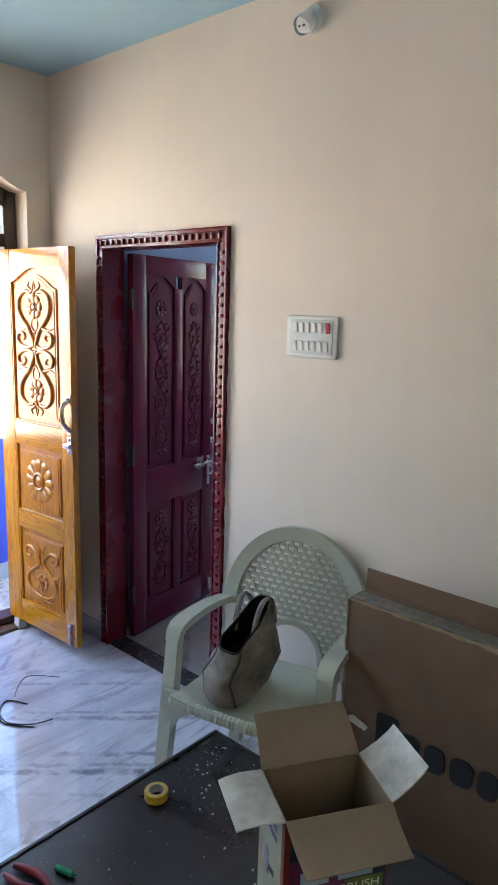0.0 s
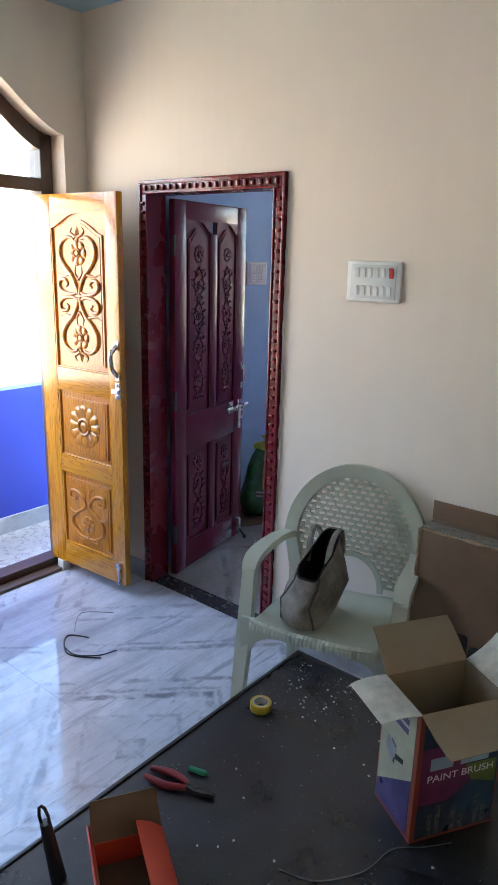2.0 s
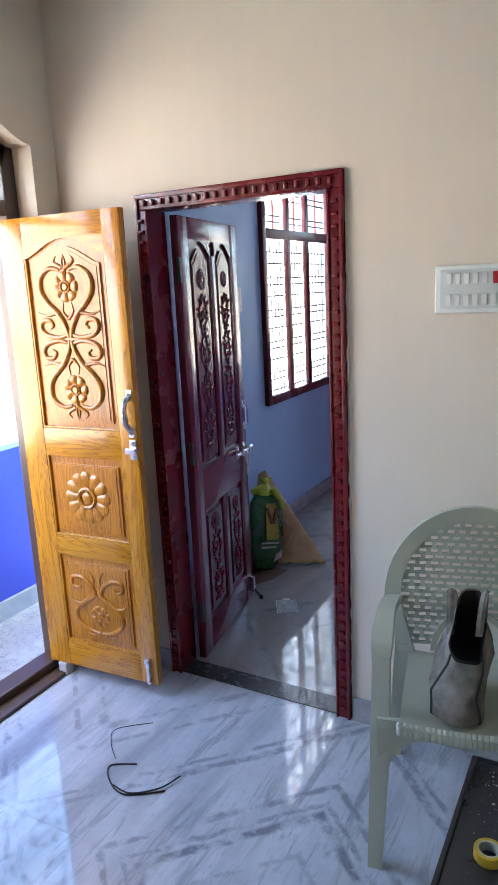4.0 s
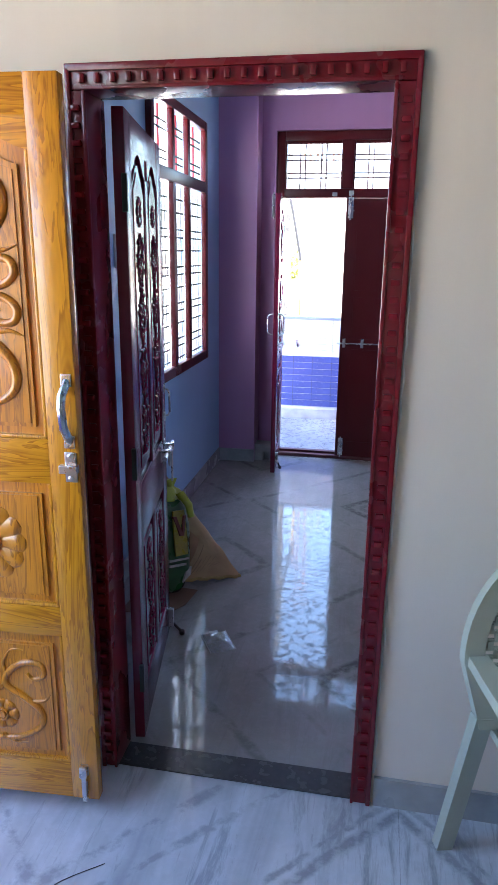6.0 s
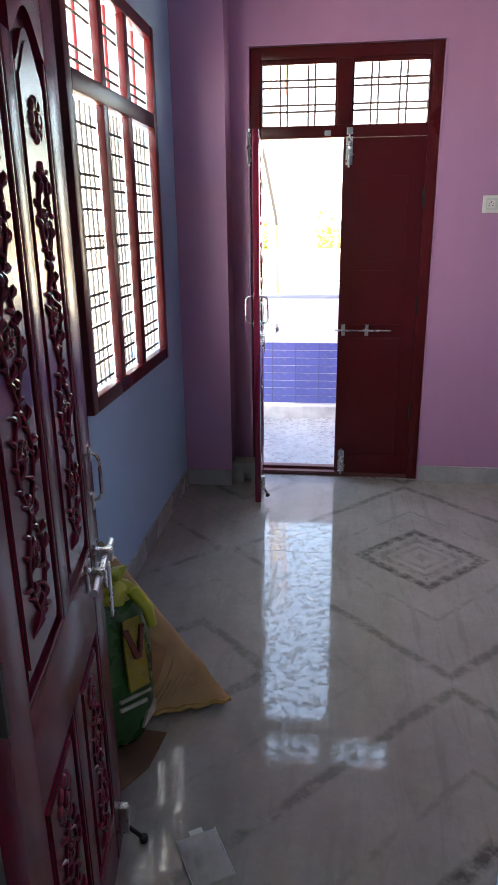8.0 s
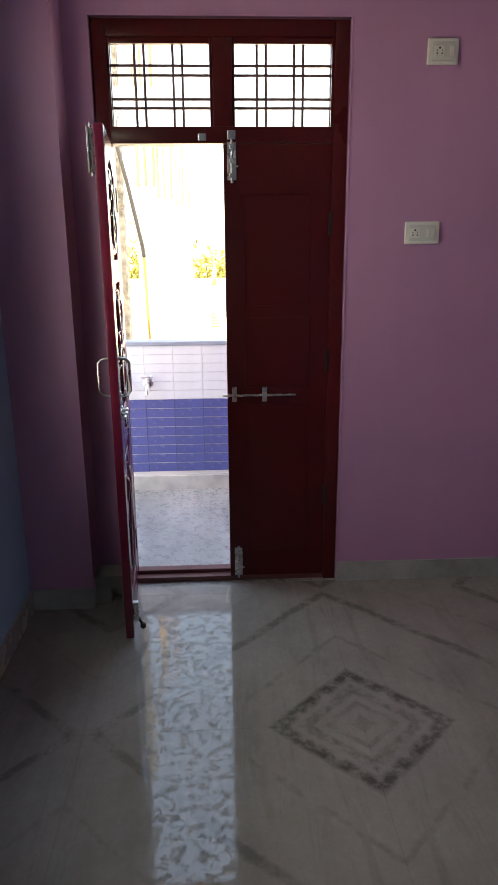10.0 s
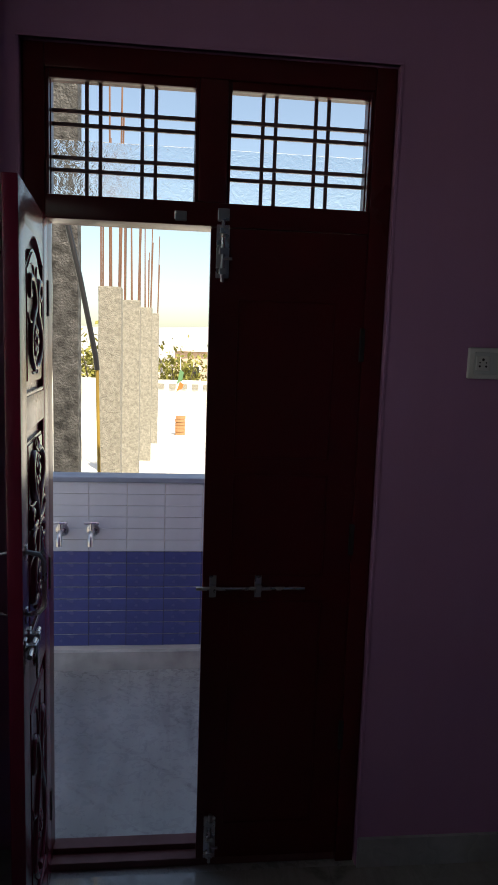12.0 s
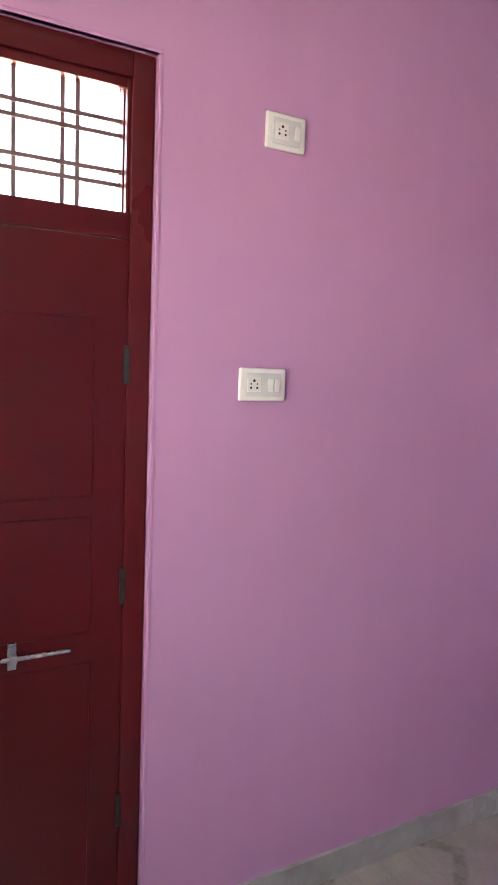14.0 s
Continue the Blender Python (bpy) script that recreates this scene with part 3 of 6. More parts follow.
def latch(leaf, x, z, y, length=0.15, k=1.0):
    """Sliding door latch with a hanging hasp, on its steel plates; k: how stout it is."""
    bm = bmesh.new()
    tube(bm, [(x - length / 2, y - 0.016 * k, z), (x + length / 2, y - 0.016 * k, z)], 0.006 * k, 10)
    lt = part("latch", bm, STEEL, leaf, "steel sliding latch with hasp", 40)
    for dx in (-0.03 * k, 0.035 * k):
        bm = bmesh.new()
        soft_box(bm, x + dx - 0.012 * k, y - 0.004, z - 0.022 * k, x + dx + 0.012 * k, y + 0.002, z + 0.022 * k, 0.002)
        soft_box(bm, x + dx - 0.009, y - 0.026 * k, z - 0.010 * k, x + dx + 0.009, y - 0.002, z + 0.010 * k, 0.003)
        part("bracket", bm, STEEL, lt)
    bm = bmesh.new()
    soft_box(bm, x - 0.012, y - 0.026 * k, z - 0.085 * k, x + 0.012, y - 0.026 * k + 0.006, z + 0.004, 0.003)
    tube(bm, [(x + 0.03 * k + 0.014 * k * math.cos(a), y - 0.014 * k, z - 0.05 + 0.018 * k * math.sin(a)) for a in [i * math.pi / 6 for i in range(13)]], 0.004, 8)
    part("hasp", bm, STEEL, lt, "", 40)


def door_stop(leaf, x, y, z, lean=0.02):
    bm = bmesh.new()
    soft_box(bm, x - 0.012, y - 0.022, z + 0.03, x + 0.012, y, z + 0.115, 0.003)
    st = part("door_stop", bm, STEEL, leaf, "steel drop-down door stop")
    bm = bmesh.new()
    tube(bm, [(x, y - 0.012, z + 0.05), (x, y - 0.012 - lean, z + 0.0)], 0.006, 8)
    lathe(bm, [(0.009, -0.012), (0.012, -0.008), (0.012, 0.006), (0.008, 0.01)], 12, Matrix.Translation((x, y - 0.012 - lean, z)))
    part("rubber_foot", bm, IRON, st, "black rubber foot", 40)


# entrance: dark frame with an arched fanlight, two carved teak leaves swung into the hall
entrance = thing("door_frame", pose(0, 0, 0), "dark brown wooden entrance frame with arched fanlight", "door frame")
fx0, fx1 = -0.60, -0.50
for y0, y1 in ((EY1 - 0.072, EY1 - 0.002), (EY0 + 0.002, EY0 + 0.072)):
    bm = bmesh.new()
    soft_box(bm, fx0, y0, 0, fx1, y1, 2.29, 0.005)
    part("post", bm, DARKWOOD, entrance)
bm = bmesh.new()
soft_box(bm, fx0, EY0 + 0.072, 2.022, fx1, EY1 - 0.072, 2.085, 0.005)
part("transom_rail", bm, DARKWOOD, entrance)
bm = bmesh.new()
top = [(y, arch_z(y, -0.003)) for y in ys[1:-1]]
low = [(y, arch_z(y, -0.075, 0.93)) for y in [EY0 + 0.06 + (EY1 - EY0 - 0.12) * i / 30 for i in range(31)]]
for (ya, za), (yb, zb), (yc, zc), (yd, zd) in zip(top, top[1:], low, low[1:]):
    vs = [[bm.verts.new((x, y, z)) for y, z in ((ya, za), (yb, zb), (yd, zd), (yc, zc))] for x in (fx0, fx1)]
    bm.faces.new(vs[0])
    bm.faces.new(vs[1][::-1])
    bm.faces.new((vs[0][2], vs[0][3], vs[1][3], vs[1][2]))
    bm.faces.new((vs[0][0], vs[0][1], vs[1][1], vs[1][0]))
bmesh.ops.remove_doubles(bm, verts=bm.verts, dist=0.0005)
part("arch", bm, DARKWOOD, entrance, "curved dark wooden arch", 40)
for yc in (EM,):
    bm = bmesh.new()
    soft_box(bm, fx0 + 0.02, yc - 0.022, 2.085, fx1 - 0.02, yc + 0.022, 2.56, 0.004)
    part("mullion", bm, DARKWOOD, entrance)
FLUTED = glass("clear_glass", 0.0, (0.96, 0.98, 0.97))
for y0, y1 in ((EY0 + 0.07, EM - 0.02), (EM + 0.02, EY1 - 0.07)):
    bm = bmesh.new()
    k = [y0 + (y1 - y0) * i / 12 for i in range(13)]
    prism(bm, [(y, arch_z(y, -0.078, 0.93)) for y in k] + [(y1, 2.087), (y0, 2.087)], 0, -0.553, -0.549)
    pane = part("pane", bm, FLUTED, entrance, "rippled fanlight glass")
    pane.visible_shadow = False
bm = bmesh.new()
soft_box(bm, -0.61, EY0 + 0.072, 0.0, -0.43, EY1 - 0.072, 0.018, 0.004)
soft_box(bm, -0.60, EY0 + 0.072, 0.018, -0.50, EY1 - 0.072, 0.058, 0.005)
part("threshold", bm, DARKWOOD, entrance, "dark wooden threshold")

LEAF_W = 0.588


def teak_leaf():
    ang = math.degrees(math.atan2(0.032, 0.574))
    leaf = thing("entrance_door", pose(-0.512, -0.250, 0, 0, 0, ang), "varnished golden teak door leaf with carved panels, open", "door", "entrance door leaves")
    panel_leaf(leaf, LEAF_W, 0.062, 2.005, 0.036, [(0, 0.115), (0.507, LEAF_W)], [(0.062, 0.185), (0.60, 0.69), (1.045, 1.165), (1.915, 2.005)],
               [(0.115, 0.507, 0.185, 0.60, 0, "lyre"), (0.115, 0.507, 0.69, 1.045, 0, "flower"), (0.115, 0.507, 1.165, 1.845, 0.07, "tall")],
               TEAK, TEAK_X, TEAKD, "carved scrolls and flowers")
    bm = bmesh.new()
    z0, z1, x = 1.165, 1.315, 0.566
    pts = [(x, 0.0, z1), (x, -0.012, z1 - 0.012), (x, -0.036, z1 - 0.03), (x, -0.042, z1 - 0.06), (x, -0.034, z0 + 0.04), (x, -0.014, z0 + 0.014), (x, 0.0, z0)]
    tube(bm, pts, 0.011, 8)
    h = part("handle", bm, STEEL, leaf, "curved steel pull handle", 40)
    for z in (z0 - 0.004, z1 + 0.004):
        bm = bmesh.new()
        soft_box(bm, x - 0.014, -0.004, z - 0.016, x + 0.014, 0.001, z + 0.016, 0.002)
        part("plate", bm, STEEL, h)
    bm = bmesh.new()
    soft_box(bm, x - 0.016, -0.004, 1.055, x + 0.016, 0.001, 1.135, 0.003)
    soft_box(bm, x - 0.026, -0.022, 1.082, x + 0.022, -0.002, 1.104, 0.003)
    k = part("latch_bracket", bm, STEEL, leaf, "steel latch bracket")
    for z in (1.066, 1.124):
        bm = bmesh.new()
        lathe(bm, [(0.008, -0.002), (0.008, 0.004), (0.004, 0.007)], 10, pose(x, -0.003, z, 90))
        part("screw", bm, STEEL, k)
    bm = bmesh.new()
    soft_box(bm, 0.539, -0.020, 0.15, 0.561, 0.001, 0.185, 0.003)
    soft_box(bm, 0.543, -0.016, 0.065, 0.557, 0.0, 0.155, 0.003)
    part("floor_bolt", bm, STEEL, leaf, "steel floor bolt")
    for z in (0.30, 1.05, 1.80):
        bm = bmesh.new()
        tube(bm, [(-0.003, 0.018, z - 0.05), (-0.003, 0.018, z + 0.05)], 0.007, 8)
        part("hinge", bm, IRON, leaf)
    return leaf


leaf_a = teak_leaf()
# the other leaf stands folded back against the wall on the far side of the opening
leaf_b = copy_thing(leaf_a, pose(-0.515, -1.325, 0, 0, 0, -14))
tagged(leaf_b, "varnished golden teak door leaf swung into the hall")
bm = bmesh.new()
soft_box(bm, -0.47, -0.252, 0.0, -0.42, -0.205, 0.062, 0.006)
wedge = solid("door_block", bm, surface("grey_stone_block", (0.5, 0.5, 0.48), 0.7), "small pale stone block under the teak door", "block", "")

# doorway between hall and room: maroon frame with raised bead blocks, carved maroon leaf
jamb = thing("door_frame", pose(0, 0, 0), "glossy maroon door frame with bead-block moulding", "door frame")
for x0, x1, z0, z1, nm in ((0.001, 0.052, 0, 2.008, "post"), (0.803, 0.864, 0, 2.008, "post"), (0.001, 0.864, 2.008, 2.068, "head")):
    bm = bmesh.new()
    soft_box(bm, x0, -0.012, z0, x1, 0.112, z1, 0.006)
    fr = part(nm, bm, MAROON_F, jamb, "", 40)
    bm = bmesh.new()
    if nm == "head":
        soft_box(bm, x0, -0.020, 2.05, x1, -0.008, 2.068, 0.004)
        soft_box(bm, x0 + 0.04, -0.018, 2.008, x1 - 0.04, -0.008, 2.018, 0.004)
    else:
        out, inn = (x0, x1) if x0 < 0.4 else (x1, x0)
        d = 1 if x0 < 0.4 else -1
        soft_box(bm, min(out, out + d * 0.014), -0.020, 0, max(out, out + d * 0.014), -0.008, 2.06, 0.004)
        soft_box(bm, min(inn, inn - d * 0.010), -0.018, 0, max(inn, inn - d * 0.010), -0.008, 2.008, 0.004)
    part("moulding", bm, MAROON_F, fr, "", 40)
bm = bmesh.new()
soft_box(bm, -0.010, -0.012, -0.010, 0.010, 0.004, 0.010, 0.0045, None, 2)
BEAD = finish("bead_block", bm, MAROON_F, 50)
spots = [(0.045 + 0.0408 * i, 2.034, 0) for i in range(20)] + [(0.026, 0.05 + 0.0408 * i, 1) for i in range(48)] + [(0.834, 0.05 + 0.0408 * i, 1) for i in range(48)]
for x, z, turn in spots:
    o = new("bead_block", BEAD)
    o.parent = jamb
    o.matrix_basis = pose(x, -0.012, z) @ Matrix.Diagonal((0.75 if not turn else 1.15, 1, 1.15 if not turn else 0.75, 1))

ROOM_W = 0.711
mleaf = thing("room_door", pose(0.098, 0.125, 0, 0, 0, math.degrees(math.atan2(0.70, -0.125))), "glossy maroon carved wooden door, standing open", "door")
panel_leaf(mleaf, ROOM_W, 0.012, 1.998, 0.034, [(0, 0.098), (0.342, 0.396), (0.612, ROOM_W)], [(0.012, 0.165), (0.705, 0.90), (1.905, 1.998)],
           [(0.098, 0.342, 0.165, 0.705, 0, "vine"), (0.396, 0.612, 0.165, 0.705, 0, "vine"),
            (0.098, 0.342, 0.90, 1.845, 0.06, "vine"), (0.396, 0.612, 0.90, 1.845, 0.06, "vine")][::1],
           MAROON, MAROON, MAROON, "carved vine with flower head")
latch(mleaf, 0.610, 0.865, 0.0, 0.24, 1.5)
pull_handle(mleaf, 0.690, 0.985, 1.10, 0.034, STEEL, -0.045, 0.004)
pull_handle(mleaf, 0.690, 0.985, 1.10, 0.0, STEEL, 0.02, 0.004)
door_stop(mleaf, 0.672, 0.0, 0.014, 0.045)
for z in (0.25, 1.00, 1.78):
    bm = bmesh.new()
    soft_box(bm, -0.012, -0.005, z - 0.05, 0.006, 0.010, z + 0.05, 0.002)
    part("hinge", bm, IRON, mleaf, "dark iron hinge")

# back door: maroon frame with two barred fanlights, one leaf shut, one open
back = thing("door_frame", pose(0, 0, 0), "maroon back door frame with two barred fanlights", "door frame")
by0, by1 = 3.605, 3.71
for x0, x1 in ((BX0 + 0.002, BX0 + 0.062), (BX1 - 0.062, BX1 - 0.002)):
    bm = bmesh.new()
    soft_box(bm, x0, by0, 0, x1, by1, 2.483, 0.005)
    part("post", bm, MAROON_D, back, "", 40)
bm = bmesh.new()
soft_box(bm, BX0 + 0.062, by0, 2.42, BX1 - 0.062, by1, 2.483, 0.005)
part("head", bm, MAROON_D, back, "", 40)
bm = bmesh.new()
soft_box(bm, BX0 + 0.062, by0, 2.022, BX1 - 0.062, by1, 2.088, 0.005)
part("transom_rail", bm, MAROON_D, back, "", 40)
bm = bmesh.new()
soft_box(bm, 0.482, by0, 2.088, 0.563, by1, 2.42, 0.005)
part("mullion", bm, MAROON_D, back, "", 40)
bm = bmesh.new()
soft_box(bm, BX0 + 0.062, by0 + 0.01, 0.0, BX1 - 0.062, by1, 0.026, 0.004)
soft_box(bm, BX0 + 0.062, by0 + 0.055, 0.026, BX1 - 0.062, by1, 0.045, 0.004)
part("threshold", bm, surface("worn_maroon_threshold", (0.16, 0.05, 0.05), 0.5, 0, 0.4), back, "worn maroon threshold")
GRILLE = surface("grille_paint", (0.20, 0.12, 0.13), 0.4, 0, 0.2)
RIPPLE = glass("rippled_glass", 0.05, (0.96, 0.98, 0.98), 38.0)
for x0, x1 in ((0.058, 0.482), (0.563, 0.984)):
    for (a, b, c, d) in ((x0, 2.405, x1, 2.42), (x0, 2.088, x0 + 0.012, 2.42), (x1 - 0.012, 2.088, x1, 2.42)):
        bm = bmesh.new()
        soft_box(bm, a, by0 + 0.035, b, c, by0 + 0.075, d, 0.003)
        part("glazing_bead", bm, MAROON_D, back)
    for (a, b, c, d) in ((x0 + 0.010, 2.396, x1 - 0.010, 2.42), (x0, 2.088, x0 + 0.010, 2.42), (x1 - 0.010, 2.088, x1, 2.42)):
        bm = bmesh.new()
        soft_box(bm, a, by0 + 0.010, b, c, by0 + 0.030, d, 0.003)
        part("rebate", bm, MAROON_D, back, "", 40)
    for k in (0.25, 0.34, 0.62, 0.71):
        bm = bmesh.new()
        box(bm, x0 + (x1 - x0) * k - 0.0052, 3.668, 2.088, x0 + (x1 - x0) * k + 0.0052, 3.676, 2.42)
        part("bar", bm, GRILLE, back, "flat painted grille bar")
    for z in (2.326, 2.290, 2.200, 2.166):
        bm = bmesh.new()
        box(bm, x0, 3.660, z - 0.0052, x1, 3.668, z + 0.0052)
        part("bar", bm, GRILLE, back)
    bm = bmesh.new()
    box(bm, x0 + 0.001, 3.69, 2.089, x1 - 0.001, 3.694, 2.256)
    pane = part("pane", bm, RIPPLE, back, "rippled clear glass strip")
    pane.visible_shadow = False

shut = thing("back_door", pose(0.522, 3.612, 0), "dark maroon plank door leaf, shut and bolted", "door")
bm = bmesh.new()
soft_box(bm, 0, 0, 0.028, 0.462, 0.034, 2.02, 0.003)
slab = part("board", bm, MAROON_D, shut, "", 40)
for x0, z0, x1, z1 in ((0.085, 1.35, 0.375, 1.82), (0.085, 0.98, 0.375, 1.30), (0.085, 0.15, 0.375, 0.90)):
    bm = bmesh.new()
    for (a, b, c, d) in ((x0, z0, x1, z0 + 0.003), (x0, z1 - 0.003, x1, z1), (x0, z0, x0 + 0.003, z1), (x1 - 0.003, z0, x1, z1)):
        box(bm, a, -0.0028, b, c, 0.002, d)
    part("panel_joint", bm, MAROON_D, shut)
tower_bolt(shut, 0.035, 1.878, 0.150)
bm = bmesh.new()
soft_box(bm, 0.018, -0.016, 2.036, 0.052, 0.002, 2.072, 0.003)
part("bolt_keeper", bm, STEEL, shut)
tower_bolt(shut, 0.042, 0.035, 0.145)
bm = bmesh.new()
tube(bm, [(-0.02, -0.018, 0.948), (0.316, -0.018, 0.948)], 0.006, 10)
bolt = part("long_bolt", bm, STEEL, shut, "long steel sliding bolt", 40)
for x in (0.032, 0.172):
    bm = bmesh.new()
    soft_box(bm, x - 0.011, -0.006, 0.915, x + 0.011, 0.001, 0.985, 0.002)
    soft_box(bm, x - 0.010, -0.028, 0.936, x + 0.010, -0.004, 0.960, 0.004)
    part("bracket", bm, STEEL, bolt)
for z in (0.45, 1.10, 1.70):
    bm = bmesh.new()
    soft_box(bm, 0.452, -0.008, z - 0.05, 0.468, 0.004, z + 0.05, 0.003)
    part("hinge", bm, IRON, shut)
bm = bmesh.new()
soft_box(bm, -0.105, -0.012, 2.032, -0.07, 0.0, 2.06, 0.003)
part("bolt_keeper", bm, STEEL, shut)

OW = 0.505
ang = math.degrees(math.atan2(3.600 - 3.092, 0.066 - 0.103))
ajar = thing("back_door", pose(0.103, 3.092, 0, 0, 0, ang), "maroon carved back door leaf, swung open into the room", "door")
panel_leaf(ajar, OW, 0.014, 2.018, 0.034, [(0, 0.09), (OW - 0.09, OW)], [(0.014, 0.15), (0.80, 0.95), (1.47, 1.55), (1.93, 2.018)],
           [(0.09, OW - 0.09, 0.15, 0.80, 0, "lyre"), (0.09, OW - 0.09, 0.95, 1.47, 0, "tall"), (0.09, OW - 0.09, 1.55, 1.875, 0.055, "lyre")],
           MAROON, MAROON, MAROON, "carved scrolls")
latch(ajar, 0.055, 0.98, 0.0, 0.16)
pull_handle(ajar, 0.05, 1.05, 1.20, 0.0, STEEL, 0.04)
pull_handle(ajar, 0.05, 1.05, 1.20, 0.034, STEEL, -0.045, 0.004)
tower_bolt(ajar, 0.035, 1.86, 0.150, 0.050)
door_stop(ajar, 0.04, 0.0, 0.05, 0.025)
for z in (0.25, 1.0, 1.8):
    bm = bmesh.new()
    soft_box(bm, OW - 0.010, -0.004, z - 0.05, OW + 0.010, 0.012, z + 0.05, 0.003)
    part("hinge", bm, IRON, ajar)

# rounded plaster edge round the back door
for a, b, c, d in ((BX0 - 0.010, 0.0, BX0 + 0.001, 2.484), (BX1 - 0.001, 0.0, BX1 + 0.010, 2.484), (BX0 - 0.010, 2.485, BX1 + 0.010, 2.496)):
    bm = bmesh.new()
    soft_box(bm, a, RY1 - 0.003, b, c, RY1 + 0.018, d, 0.003)
    solid("trim_plaster_edge", bm, LILAC, "rounded lilac plaster edge beside the door frame", "trim")

# barred window of the room
win = thing("window", pose(0, 0, 0), "maroon wooden window with iron bars and fluted panes", "window")
wx0, wx1 = -0.403, -0.368
# darker back door enamel, its colour offsets the glare of the lamp behind
for y0, y1, z0, z1, nm in ((WY0, WY0 + 0.055, WZ0, WZ1, "jamb"), (WY1 - 0.055, WY1, WZ0, WZ1, "jamb"), (WY0 + 0.055, WY1 - 0.055, WZ0, WZ0 + 0.06, "bottom_rail"),
                           (WY0 + 0.055, WY1 - 0.055, WZ1 - 0.055, WZ1, "head"), (WY0 + 0.055, WY1 - 0.055, 2.0, 2.068, "transom_rail")):
    bm = bmesh.new()
    soft_box(bm, wx0, y0, z0, wx1, y1, z1, 0.006)
    part(nm, bm, MAROON_D, win, "", 40)
for y0 in (2.142, 2.462):
    bm = bmesh.new()
    soft_box(bm, wx0 + 0.001, y0, WZ0 + 0.06, wx1 - 0.003, y0 + 0.052, WZ1 - 0.055, 0.004)
    part("mullion", bm, MAROON_D, win, "", 40)
bm = bmesh.new()
tube(bm, [(-0.409, 0, 0), (-0.409, 0.30, 0)], 0.0056, 6)
BAR = finish("bar", bm, IRON, 40)
bm = bmesh.new()
box(bm, -0.423, -0.0030, 0, -0.416, 0.0030, 1.0)
FIN = finish("slat", bm, surface("grey_louvre", (0.16, 0.155, 0.15), 0.6), False)
# red rods added for something red outside the upper lights, not bars
bm = bmesh.new()
tube(bm, [(-0.418, 0, 0), (-0.418, 0, 1)], 0.008, 6)
ROD = finish("red_strip", bm, surface("plain_red", (0.45, 0.05, 0.06), 0.6), 40)
lower = [0.985, 1.06, 1.105, 1.20, 1.275, 1.32, 1.415, 1.49, 1.535, 1.63, 1.705, 1.75, 1.845, 1.92]
for y0, y1 in ((WY0 + 0.055, 2.142), (2.194, 2.462), (2.514, WY1 - 0.055)):
    for z in lower + [2.115, 2.155, 2.265, 2.305]:
        o = new("bar", BAR)
        o.parent = win
        o.matrix_basis = pose(0, y0, z) @ Matrix.Diagonal((1, (y1 - y0) / 0.30, 1, 1))
    k = 6
    for i in range(k):
        for z0, z1 in ((0.962, 1.20), (1.205, 1.415), (1.42, 1.63), (1.635, 1.845), (1.85, 1.998)):
            o = new("slat", FIN)
            o.parent = win
            o.matrix_basis = pose(0, y0 + (y1 - y0) * (i + 0.6) / k, z0) @ Matrix.Diagonal((1, 1, z1 - z0, 1))
    o = new("red_strip", ROD)
    o.parent = win
    o.matrix_basis = pose(0, y0 + (y1 - y0) * 0.62, 2.068) @ Matrix.Diagonal((1, 1, 0.312, 1))
    bm = bmesh.new()
    box(bm, -0.430, y0 + 0.001, 0.962, -0.427, y1 - 0.001, 1.998)
    pane = part("pane", bm, FLUTED, win, "fluted window glass")
    pane.visible_shadow = False

# switch plates
WHITEP = surface("white_plastic", (0.74, 0.75, 0.72), 0.35, 0, 0.06, 8, 120, 0.03)
GREYP = surface("pale_grey_plastic", (0.60, 0.63, 0.62), 0.38, 0, 0.06, 8, 120, 0.03)
REDP = surface("red_plastic", (0.45, 0.02, 0.03), 0.3)
BLACK = surface("black_plastic", (0.015, 0.015, 0.016), 0.4)


def plate(m, w, h, label, inner, group="", body=WHITEP):
    """A wall plate; inner: rows of (kind, x, z) of its rockers and sockets. Its face looks towards -y."""
    p = thing("switch_plate", m, label, "switch plate", group)
    bm = bmesh.new()
    soft_box(bm, -w / 2, -0.013, -h / 2, w / 2, 0.0, h / 2, 0.006, None, 3)
    part("body", bm, body, p, "", 40)
    bm = bmesh.new()
    soft_box(bm, -w / 2 + 0.018, -0.0165, -h / 2 + 0.014, w / 2 - 0.018, -0.011, h / 2 - 0.014, 0.003)
    part("frame", bm, GREYP, p, "", 40)
    for kind, x, z in inner:
        bm = bmesh.new()
        if kind == "socket":
            soft_box(bm, x - 0.022, -0.018, z - 0.022, x + 0.022, -0.015, z + 0.022, 0.003)
            s = part("socket", bm, WHITEP, p, "white three-pin socket")
            for dx, dz, r in ((0, 0.011, 0.0042), (-0.010, -0.009, 0.0034), (0.010, -0.009, 0.0034), (-0.010, 0.002, 0.0024), (0.010, 0.002, 0.0024)):
                bm = bmesh.new()
                lathe(bm, [(r, 0.0), (r, 0.0012)], 10, pose(x + dx, -0.0175, z + dz, 90))
                part("pin_hole", bm, BLACK, s)
        else:
            soft_box(bm, x - 0.009, -0.004, z - 0.019, x + 0.009, 0.0, z + 0.019, 0.003, Matrix.Translation((0, -0.0165, 0)) @ Matrix.Translation((x, 0, z)) @ pose(0, 0, 0, 9) @ Matrix.Translation((-x, 0, -z)))
            part("rocker", bm, REDP if kind == "red" else WHITEP, p, "red indicator" if kind == "red" else "")
    return p


row1 = [("rocker", -0.068 + 0.0275 * i, 0.033) for i in range(5)] + [("red", 0.0755, 0.033)]
row2 = [("rocker", -0.068 + 0.0275 * i, -0.033) for i in range(6)]
